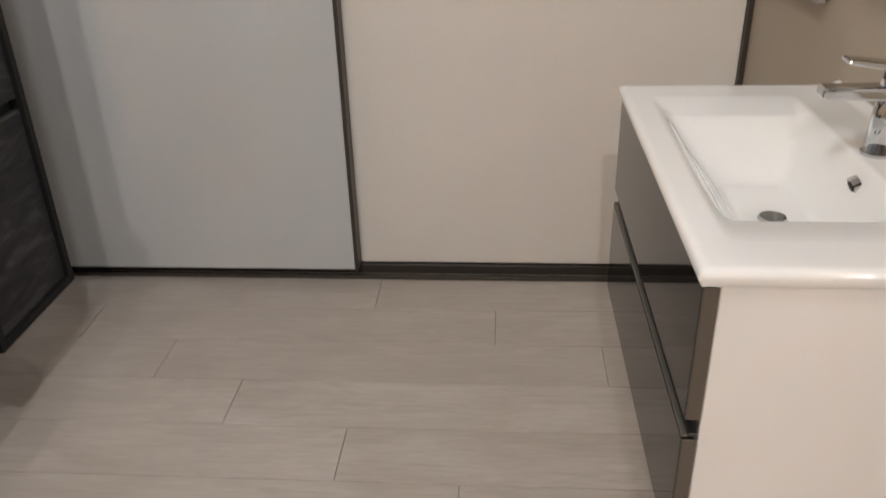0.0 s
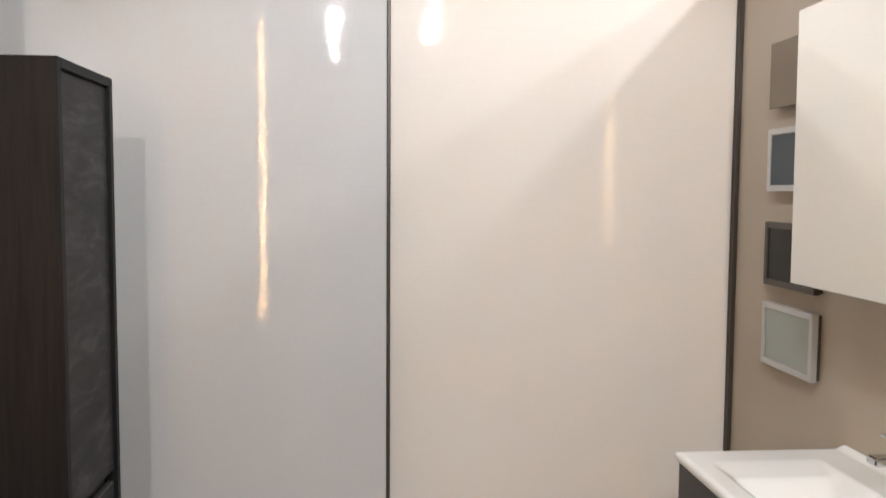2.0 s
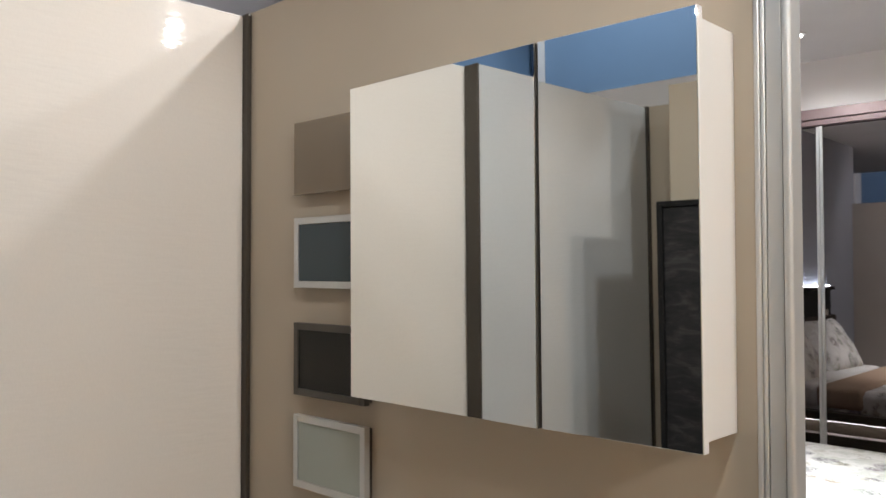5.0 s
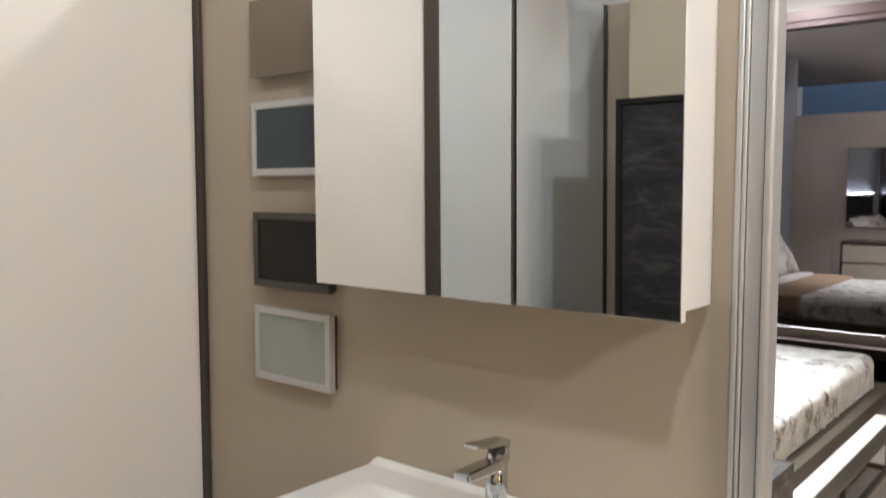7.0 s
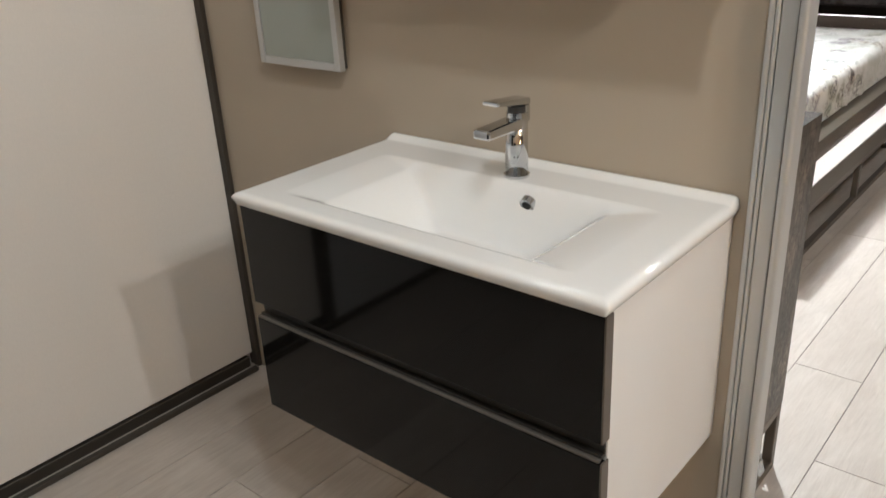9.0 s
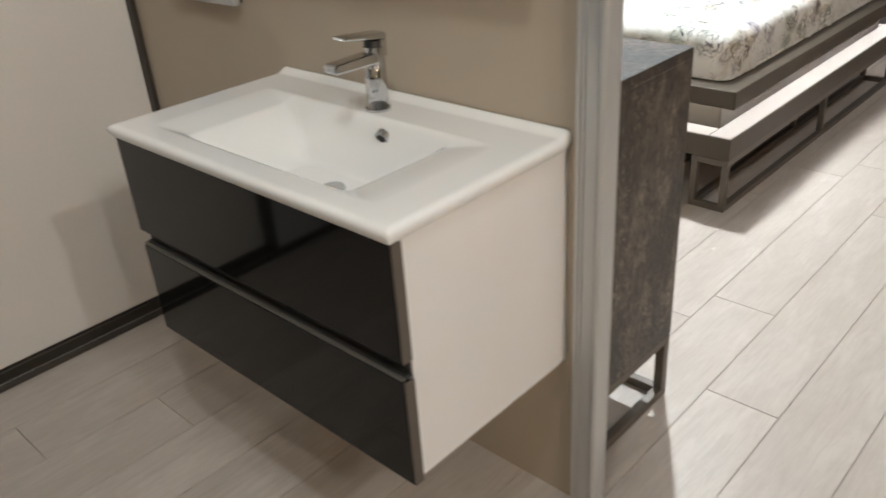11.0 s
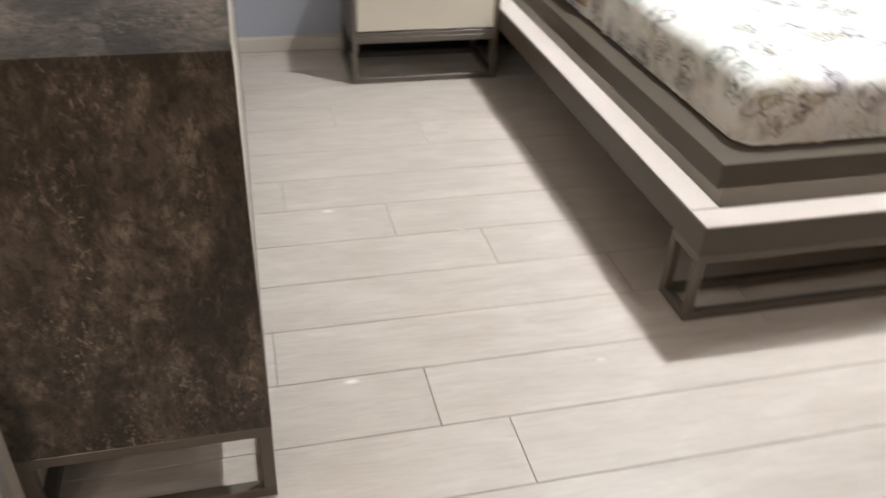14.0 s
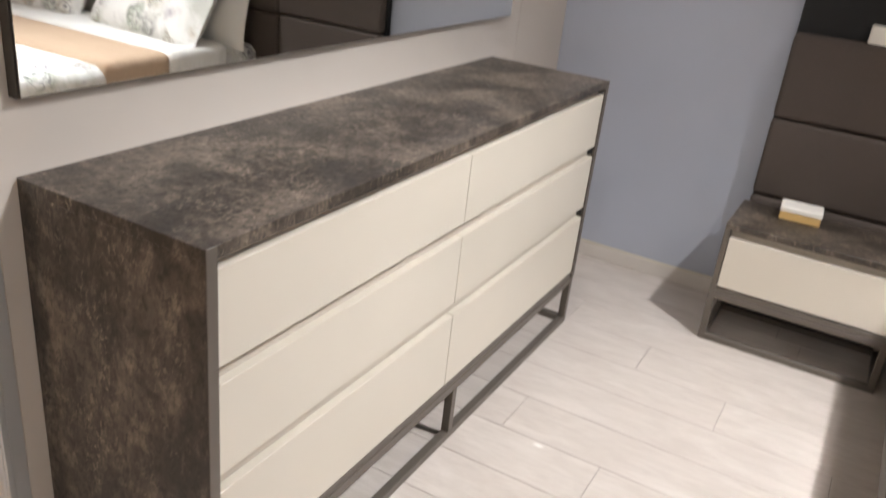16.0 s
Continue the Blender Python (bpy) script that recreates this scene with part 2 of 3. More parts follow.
M_WHITE = paint_material("white_melamine", (0.81, 0.795, 0.775), 0.35, 0.04)
M_BLACKGLOSS = mat("black_gloss", (0.006, 0.0055, 0.005), 0.06, spec=0.27)
M_ANTHRACITE = mat("anthracite_profile", (0.06, 0.058, 0.055), 0.35, 0.5)
M_BLACK = mat("black_matt", (0.01, 0.01, 0.01), 0.7)
M_MIRROR = mat("mirror_glass", (0.86, 0.88, 0.87), 0.015, 1.0)
M_SMOKEMIRROR = mat("smoked_mirror", (0.29, 0.27, 0.275), 0.02, 1.0)
M_BROWNCONC = concrete_material("brown_concrete", (0.020, 0.0155, 0.0115), (0.068, 0.052, 0.039), (0.27, 0.213, 0.162))
M_GREYSTONE = slate_material()
M_BLACKWOOD = wood_material("black_oak", (0.006, 0.0055, 0.0055), (0.015, 0.0135, 0.013))
M_TAUPEMETAL = mat("taupe_metal", (0.125, 0.105, 0.086), 0.42, 0.25)
M_TAUPELEATHER = paint_material("taupe_leather", (0.078, 0.063, 0.046), 0.42, 0.25)
# taupe of the bed ledge, paled to carry the strip's glow
M_LEDGELIT = paint_material("lit_taupe_satin", (0.56, 0.52, 0.485), 0.28, 0.05)
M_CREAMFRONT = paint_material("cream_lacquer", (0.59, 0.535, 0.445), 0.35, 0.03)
# the cream lacquer darkened a little, as shade in the recesses
M_CREAMSHADE = paint_material("cream_shaded", (0.55, 0.49, 0.41), 0.4, 0.03)
M_HEAD = fabric_material("brown_upholstery", (0.105, 0.083, 0.070), (0.068, 0.054, 0.045), 420.0)
M_FLORAL = floral_material()
M_TAN = fabric_material("tan_cotton", (0.50, 0.36, 0.25), (0.42, 0.30, 0.21), 600.0, 0.2)
M_SHEET = fabric_material("white_cotton", (0.80, 0.78, 0.74), (0.70, 0.68, 0.64), 600.0, 0.2)
M_GLASS_BLUE = mat("blue_grey_glass", (0.05, 0.072, 0.083), 0.10, spec=0.3)
M_GLASS_BLACK = mat("black_glass", (0.010, 0.010, 0.008), 0.08, spec=0.25)
M_GLASS_FROST = mat("frosted_glass", (0.34, 0.37, 0.33), 0.3)
M_SAMPLE_BROWN = mat("brown_gloss_sample", (0.19, 0.145, 0.10), 0.14)
M_GREYFRAME = mat("grey_brown_frame", (0.075, 0.066, 0.056), 0.4, 0.3)
M_LED_WARM = mat("warm_led", (1, 0.8, 0.5), 0.5, emit=(1.0, 0.60, 0.26), power=85.0)
M_LED_COOL = mat("cool_led", (1, 1, 1), 0.5, emit=(0.78, 0.87, 1.0), power=50.0)
M_LED_BED = mat("bed_led", (1, 1, 1), 0.5, emit=(0.96, 0.97, 1.0), power=27.0)
M_LAMP = mat("lamp_diffuser", (1, 1, 1), 0.5, emit=(1.0, 0.95, 0.90), power=14.0)
M_MAUVE = mat("mauve_trim", (0.20, 0.14, 0.14), 0.4, 0.3)
M_BOOK = mat("white_card", (0.78, 0.74, 0.66), 0.6)
M_PAGES = mat("ochre_card", (0.62, 0.40, 0.15), 0.7)
M_SKIRT = paint_material("skirting_tile", (0.62, 0.57, 0.51), 0.4)
M_CABLE = mat("cream_cable", (0.6, 0.55, 0.42), 0.6)


# ---------------------------------------------------------------- mesh helpers
def bm_box(lo, hi, bevel=0.0, seg=1):
    bm = bmesh.new()
    c = [(a + b) / 2 for a, b in zip(lo, hi)]
    s = [abs(b - a) for a, b in zip(lo, hi)]
    bmesh.ops.create_cube(bm, size=1, matrix=Matrix.Translation(c) @ Matrix.Diagonal((*s, 1)))
    if bevel > 0:
        bmesh.ops.bevel(bm, geom=list(bm.edges), offset=bevel, segments=seg, profile=0.5, affect="EDGES")
    return bm


def joined(*bms):
    out = bmesh.new()
    for b in bms:
        me = bpy.data.meshes.new("tmp")
        b.to_mesh(me)
        b.free()
        out.from_mesh(me)
        bpy.data.meshes.remove(me)
    return out


def bm_cyl(p, q, r, seg=20, r2=None):
    bm = bmesh.new()
    p, q = Vector(p), Vector(q)
    d = q - p
    m = Matrix.Translation((p + q) / 2) @ d.to_track_quat("Z", "Y").to_matrix().to_4x4()
    bmesh.ops.create_cone(bm, cap_ends=True, segments=seg, radius1=r, radius2=r if r2 is None else r2, depth=d.length, matrix=m)
    return bm


def ring(outer_lo, outer_hi, w, axis, bevel=0.001):
    """Four bars round a rectangle, in the plane across the given axis."""
    a, b = [i for i in range(3) if i != axis]
    bars = []
    for side in range(4):
        lo, hi = list(outer_lo), list(outer_hi)
        if side == 0:
            hi[a] = lo[a] + w
        elif side == 1:
            lo[a] = hi[a] - w
        else:
            lo[a], hi[a] = lo[a] + w, hi[a] - w
            if side == 2:
                hi[b] = lo[b] + w
            else:
                lo[b] = hi[b] - w
        bars.append(bm_box(lo, hi, bevel))
    return joined(*bars)


def mesh_of(name, bm, material, smooth=False):
    me = bpy.data.meshes.new(name)
    bm.to_mesh(me)
    bm.free()
    me.materials.append(material)
    if smooth:
        for p in me.polygons:
            p.use_smooth = True
    return me


def part(name, bm, material, parent, label="", smooth=False):
    ob = new(name, mesh_of(name, bm, material, smooth))
    if parent is not None:
        ob.parent = parent
        ob.matrix_parent_inverse = Matrix.Translation(-Vector(parent.location)) if parent.type == "EMPTY" else Matrix()
    if label:
        ob["label"] = label
    return ob


def thing(name, base, label, category, group="", kind=""):
    ob = new(name)
    ob.location = base
    return tagged(ob, label, category, group, kind)


def structure(name, bm, material, label="", category=""):
    return tagged(part(name, bm, material, None), label, category, kind="structure")


# ---------------------------------------------------------------- structure
WX, WB = 1.250, 1.258            # the two faces of the partition
TOP = 2.335
floor = structure("floor", bm_box((-2.4, -4.2, -0.12), (6.7, 4.3, -0.004)), M_GROUT, "greige wood-look plank tiles with thin dark joints", "floor")
structure("ceiling", bm_box((-1.6, -4.2, CEIL), (6.7, 6.2, CEIL + 0.1)), M_CEILING, "white painted showroom ceiling", "ceiling")
structure("ceiling_west", bm_box((-4.2, -4.2, CEIL_WEST), (-1.5, 6.2, CEIL_WEST + 0.1)), M_CEILING, "high white painted ceiling of the next bay", "ceiling")
structure("bulkhead_west", bm_box((-1.6, -4.1, CEIL + 0.101), (-1.5, 6.1, CEIL_WEST - 0.001)), M_WHITEPAINT, "white painted step between the two ceilings", "wall")
structure("column", bm_box((-4.099, 5.42, 0), (-3.78, 5.76, CEIL_WEST - 0.001), 0.004), M_WHITEPAINT, "white painted square column by the blue wall", "column")
structure("wall_next_bay", bm_box((-1.80, -1.2, 0), (-1.70, 3.55, 2.52)), M_WHITEPAINT, "white painted partition of the next bay", "wall")
structure("wall_partition", bm_box((WX, 1.40, 0), (WB - 0.0005, 3.030, TOP)), M_BEIGE, "thin beige laminate partition wall", "wall")
structure("wall_back", bm_box((1.20, 3.95, 0), (6.7, 4.07, CEIL)), M_GREYBLUE, "grey-blue painted wall behind the bed", "wall")
structure("wall_east", bm_box((6.6, -4.2, 0), (6.7, 3.95, CEIL)), M_WHITEPAINT, "white painted wall behind the wardrobe", "wall")
structure("bulkhead", bm_box((5.66, 0.60, 2.657), (6.599, 3.949, CEIL - 0.001)), M_WHITEPAINT, "white boxed-in wall above the wardrobe", "wall")
# added out of view behind the camera, dark so it bounces little
structure("wall_south", bm_box((-4.2, -4.2, 0), (6.6, -4.1, CEIL_WEST)), M_GREYWALL, "unseen closing wall, kept dark grey-brown to cut bounce light", "wall")
structure("wall_west", bm_box((-4.2, -4.1, 0), (-4.1, 6.2, CEIL_WEST)), M_BLUE, "blue painted showroom wall", "wall")
structure("wall_north", bm_box((-4.1, 6.1, 0), (-1.5, 6.2, CEIL_WEST)), M_BLUE, "blue painted showroom wall", "wall")
structure("wall_north_white", bm_box((-1.5, 6.1, 0), (1.2, 6.2, CEIL)), M_WHITEPAINT, "white painted showroom wall behind the wardrobe", "wall")
structure("wall_left", bm_box((-1.06, -1.5, 0), (-0.985, 2.58, 2.33)), M_BEIGE, "beige laminate partition wall", "wall")
structure("wall_left_return", bm_box((-1.50, 2.58, 0), (-1.40, 3.55, 2.33)), M_BEIGE, "beige laminate partition wall", "wall")
structure("wall_left_step", bm_box((-1.40, 2.505, 0), (-1.062, 2.578, 2.33)), M_BEIGE, "beige laminate partition wall", "wall")
structure("ground", bm_box((-4.2, -4.2, -0.3), (6.7, 6.2, -0.125)), M_GROUT, "dark screed under the tiles", "ground")
structure("floor_store", bm_box((-4.1, -4.1, -0.12), (-2.41, 6.1, -0.004)), M_GROUT, "dark floor of the next bay", "floor")

# aluminium end profile of the partition, ribbed
prof = thing("partition_profile", (1.24, 1.41, 0), "satin aluminium end profile with ribs on a partition", "profile", kind="structure")
part("core", bm_box((1.222, 1.392, 0), (1.266, 1.400, TOP + 0.004), 0.001), M_DARKPROF, prof)
part("front_bead", bm_box((1.218, 1.384, 0), (1.2615, 1.3995, TOP), 0.007, 4), M_ALU, prof)
part("front_edge", bm_box((1.2625, 1.3865, 0), (1.270, 1.3995, TOP), 0.002, 2), M_ALU, prof)
for y0, y1 in ((1.4005, 1.427), (1.4285, 1.436), (1.4372, 1.447)):
    part("rib", bm_box((1.226, y0, 0), (1.2495, y1, TOP), 0.003, 3), M_ALU, prof)
part("rear_flange", bm_box((WB + 0.0005, 1.4005, 0), (WB + 0.010, 1.43, TOP), 0.001), M_ALU, prof)

# cream boiserie on the bedroom face of the partition
panels = thing("wall_panelling", (WB, 2.7, 0), "cream laminate wall panels with thin vertical seams", "wall panel", kind="structure")
for y0, y1 in ((1.432, 3.488), (3.492, 3.948)):
    part("panel", bm_box((WB, y0, 0), (WB + 0.007, y1, TOP), 0.0015), M_CREAMPANEL, panels)

# baseboard strip of the back wall with a loose cable on it
structure("baseboard", bm_box((1.268, 3.938, 0), (5.61, 3.9495, 0.062), 0.003), M_SKIRT, "low pale tile baseboard along the wall", "baseboard")


def tube(points, r, seg=8):
    bms = []
    for a, b in zip(points, points[1:]):
        bms.append(bm_cyl(a, b, r, seg))
    return joined(*bms)


cable_pts = [(1.29 + 0.1 * i, 3.942 + 0.002 * math.sin(i * 1.7), 0.067 + 0.002 * math.sin(i * 0.9)) for i in range(10)]
tagged(part("cable", tube(cable_pts, 0.004), M_CABLE, None), "thin cream cable lying along the baseboard", "cable")


# ---------------------------------------------------------------- sliding wardrobe
def sliding_wardrobe():
    w = thing("sliding_wardrobe", (0, 3.2, 0), "tall sliding wardrobe with white lacquered glass doors and dark profiles", "wardrobe")
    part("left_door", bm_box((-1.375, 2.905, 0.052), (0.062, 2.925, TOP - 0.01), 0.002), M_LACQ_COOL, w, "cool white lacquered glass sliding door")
    part("door_profile", bm_box((0.0625, 2.902, 0.046), (0.074, 2.970, TOP - 0.008), 0.002), M_DARKPROF, w)
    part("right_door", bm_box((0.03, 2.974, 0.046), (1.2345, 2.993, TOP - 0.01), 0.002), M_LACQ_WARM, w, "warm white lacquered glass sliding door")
    part("end_profile", bm_box((1.235, 2.950, 0.0), (1.2495, 2.993, TOP - 0.004), 0.002), M_DARKPROF, w)
    part("end_profile", bm_box((-1.399, 2.895, 0.0), (-1.376, 2.993, TOP - 0.004), 0.002), M_DARKPROF, w)
    part("bottom_track", bm_box((-1.375, 2.974, 0.0), (1.222, 2.996, 0.036), 0.002), M_DARKPROF, w)
    part("front_track", bm_box((-1.375, 2.932, 0.0), (1.2215, 2.950, 0.014), 0.001), M_DARKPROF, w)
    part("carcass", bm_box((-1.399, 2.998, 0.0), (1.2485, 3.55, TOP), 0.002), M_WHITE, w)


sliding_wardrobe()


# ---------------------------------------------------------------- vanity
def basin_bm(x0, x1, y0, y1, z_bot, z_top, bx0, bx1, by0, by1, depth):
    """A slab with a sunken rounded rectangular bowl and a raised back rim."""
    nx, ny = 110, 190
    bm = bmesh.new()

    def ease(k):
        k = max(0.0, min(1.0, k))
        return k * k * (3 - 2 * k)

    def inside(ramps):
        if min(ramps) <= 0:
            return 0.0
        soft = -math.log(sum(math.exp(-9 * min(r, 1.6)) for r in ramps)) / 9
        return max(0.0, min(1.0, soft))

    def height(x, y):
        # a shallow tray with long sloping ends, and the deep bowl sunk into it
        k = inside(((by1 + 0.045 - y) / 0.15, (y - by0 + 0.045) / 0.15, (x - bx0) / 0.050, (bx1 + 0.004 - x) / 0.035))
        z = -0.022 * (0.55 * ease(k) + 0.45 * k)
        k = inside(((by1 - 0.040 - y) / 0.105, (y - by0 - 0.045) / 0.135, (x - bx0 - 0.010) / 0.105, (bx1 - x) / 0.058))
        z -= (depth - 0.022) * (0.72 * ease(k) + 0.28 * k)
        edge = min(x - x0, y - y0, y1 - y)
        if edge < 0.012:
            z -= 0.004 * (1 - edge / 0.012) ** 2
        back = x1 - x
        if back < 0.028:
            z += 0.010 * ease(1 - back / 0.028)
        return z_top + z

    grid = [[bm.verts.new((x0 + (x1 - x0) * i / nx, y0 + (y1 - y0) * j / ny, 0)) for j in range(ny + 1)] for i in range(nx + 1)]
    for row in grid:
        for v in row:
            v.co.z = height(v.co.x, v.co.y)
    for i in range(nx):
        for j in range(ny):
            bm.faces.new((grid[i][j], grid[i + 1][j], grid[i + 1][j + 1], grid[i][j + 1]))
    loop = [grid[i][0] for i in range(nx + 1)] + [grid[nx][j] for j in range(1, ny + 1)] + [grid[i][ny] for i in range(nx - 1, -1, -1)] + [grid[0][j] for j in range(ny - 1, 0, -1)]
    mid, low = [], []
    for v in loop:
        ox = -1 if v.co.x <= x0 + 1e-6 else 0
        oy = -1 if v.co.y <= y0 + 1e-6 else (1 if v.co.y >= y1 - 1e-6 else 0)
        mid.append(bm.verts.new((v.co.x + 0.004 * ox, v.co.y + 0.004 * oy, z_top - 0.011)))
        low.append(bm.verts.new((v.co.x - 0.003 * ox, v.co.y - 0.003 * oy, z_bot)))
    m = len(loop)
    for k in range(m):
        a, b = k, (k + 1) % m
        bm.faces.new((loop[b], loop[a], mid[a], mid[b]))
        bm.faces.new((mid[b], mid[a], low[a], low[b]))
    bmesh.ops.recalc_face_normals(bm, faces=list(bm.faces))
    return bm


def washbasin():
    w = thing("washbasin", (1.0, 1.87, 0.835), "white ceramic washbasin top with a sunken rectangular bowl", "washbasin")
    part("basin", basin_bm(0.797, 1.248, 1.470, 2.286, 0.832, 0.858, 0.846, 1.132, 1.595, 2.155, 0.116), M_CERAMIC, w, smooth=True)
    drain = part("drain", joined(bm_cyl((1.010, 1.855, 0.738), (1.010, 1.855, 0.747), 0.018, 24), bm_cyl((1.010, 1.855, 0.747), (1.010, 1.855, 0.752), 0.025, 28, 0.022)), M_CHROME, w, "chrome drain cap")
    ov = part("overflow_ring", bm_cyl((1.110, 1.815, 0.8245), (1.122, 1.815, 0.8305), 0.0150, 24), M_CHROME, w, "chrome overflow ring")
    part("overflow_hole", bm_cyl((1.1085, 1.815, 0.8237), (1.112, 1.815, 0.8255), 0.009, 20), M_BLACK, ov)


def mixer_tap():
    x, y, z = 1.165, 1.875, 0.857
    t = thing("mixer_tap", (x, y, z), "chrome single-lever basin mixer tap", "tap")
    part("base_ring", bm_cyl((x, y, z - 0.002), (x, y, z + 0.006), 0.0255, 28), M_CHROME, t)
    part("body", bm_cyl((x, y, z + 0.004), (x + 0.004, y, z + 0.126), 0.0225, 32, 0.0205), M_CHROME, t, smooth=True)
    bm = bm_box((x - 0.110, y - 0.019, z + 0.094), (x + 0.012, y + 0.019, z + 0.118), 0.005, 2)
    for v in bm.verts:
        k = (x + 0.012 - v.co.x) / 0.122
        v.co.z -= 0.006 * k * k - 0.004 * k
        if v.co.z < z + 0.105:
            v.co.z += 0.006 * k
    part("spout", bm, M_CHROME, t)
    part("cartridge", bm_cyl((x + 0.003, y, z + 0.126), (x + 0.003, y, z + 0.139), 0.0175, 28), M_ANTHRACITE, t, "dark cartridge collar")
    bm = bm_box((x - 0.080, y - 0.019, z + 0.138), (x + 0.024, y + 0.019, z + 0.152), 0.004, 2)
    for v in bm.verts:
        k = (x + 0.024 - v.co.x) / 0.104
        v.co.z += 0.010 * k
        if v.co.z < z + 0.145 + 0.010 * k:
            v.co.z += 0.006 * k
    part("lever", bm, M_CHROME, t)
    part("lever_back", bm_box((x + 0.006, y - 0.018, z + 0.106), (x + 0.0235, y + 0.018, z + 0.140), 0.004, 2), M_CHROME, t)


def vanity_unit():
    v = thing("vanity_unit", (1.0, 1.87, 0.37), "wall-hung vanity with glossy black drawer fronts and white sides", "vanity")
    for y in (1.476, 2.262):
        part("side_panel", bm_box((0.826, y, 0.372), (1.2495, y + 0.018, 0.831), 0.001), M_WHITE, v, "white melamine side")
    part("bottom_panel", bm_box((0.826, 1.4945, 0.372), (1.2495, 2.2615, 0.390)), M_WHITE, v)
    part("back_panel", bm_box((1.235, 1.4945, 0.3905), (1.2495, 2.2615, 0.740)), M_WHITE, v)
    for z0, z1 in ((0.618, 0.830), (0.366, 0.582)):
        d = part("drawer_front", bm_box((0.803, 1.4765, z0), (0.8205, 2.280, z1), 0.0015), M_BLACKGLOSS, v, "glossy black drawer front")
        part("edge_strip", bm_box((0.8035, 1.4725, z0), (0.8245, 1.476, z1), 0.0008), M_TAUPEMETAL, d, "brown edge strip")
    part("grip_profile", joined(bm_box((0.812, 1.478, 0.583), (0.8255, 2.278, 0.590), 0.001), bm_box((0.8215, 1.478, 0.5905), (0.8255, 2.278, 0.617), 0.001)), M_ANTHRACITE, v, "recessed anthracite grip profile")
    part("grip_lip", bm_box((0.8035, 1.478, 0.5825), (0.8115, 2.278, 0.5875), 0.001), M_GRIP, v)


vanity_unit()
washbasin()
mixer_tap()


def mirror_cabinet():
    c = thing("mirror_cabinet", (1.17, 1.9, 1.29), "white wall mirror cabinet with two mirrored doors", "mirror cabinet")
    part("carcass", bm_box((1.123, 1.490, 1.300), (1.2495, 2.318, 1.975), 0.001), M_WHITE, c)
    part("seam_strip", bm_box((1.112, 1.785, 1.300), (1.1225, 1.796, 1.975)), M_BLACK, c)
    for y0, y1, swing, tilt, wide in ((1.480, 1.787, -0.003, 0.012, False), (1.793, 2.326, 0.011, 0.005, True)):
        bms = [bm_box((1.1065, y0, 1.287), (1.1215, y1, 1.987), 0.001), bm_box((1.1025, y0 + 0.001, 1.288), (1.1062, y1 - 0.001, 1.986), 0.0006)]
        for bm in bms:
            for v in bm.verts:
                v.co.x += swing * (0.4 - (y1 - v.co.y) / (y1 - y0)) - tilt * (v.co.z - 1.287)
        d = part("door", bms[0], M_GREYFRAME if wide else M_WHITE, c, "dark-edged door with mirror front" if wide else "narrow door with mirror front")
        part("mirror", bms[1], M_MIRROR, d, "silvered mirror pane")


mirror_cabinet()


def front_sample(z0, z1, frame_mat, pane_mat, label, framed=True):
    s = thing("door_sample", (WX, 2.55, z0), label, "sample", "front samples on the wall")
    y0, y1, x0 = 2.410, 2.700, 1.220
    part("backing", bm_box((x0 + 0.006, y0 + 0.004, z0 + 0.004), (WX - 0.0005, y1 - 0.004, z1 - 0.004), 0.001), M_GREYFRAME if framed else pane_mat, s)
    if framed:
        part("frame", ring((x0, y0, z0), (x0 + 0.018, y1, z1), 0.018, 0), frame_mat, s)
        part("pane", bm_box((x0 + 0.004, y0 + 0.0185, z0 + 0.0185), (x0 + 0.0058, y1 - 0.0185, z1 - 0.0185)), pane_mat, s)
    else:
        part("panel", bm_box((x0, y0, z0), (x0 + 0.0055, y1, z1), 0.001), pane_mat, s)


front_sample(0.999, 1.190, M_ALU, M_GLASS_FROST, "front sample of frosted glass in a silver frame")
front_sample(1.242, 1.434, M_GREYFRAME, M_GLASS_BLACK, "front sample of black glass in a brown frame")
front_sample(1.527, 1.714, M_ALU, M_GLASS_BLUE, "front sample of blue-grey glass in a silver frame")
front_sample(1.775, 1.970, M_ALU, M_SAMPLE_BROWN, "plain glossy brown front sample", False)


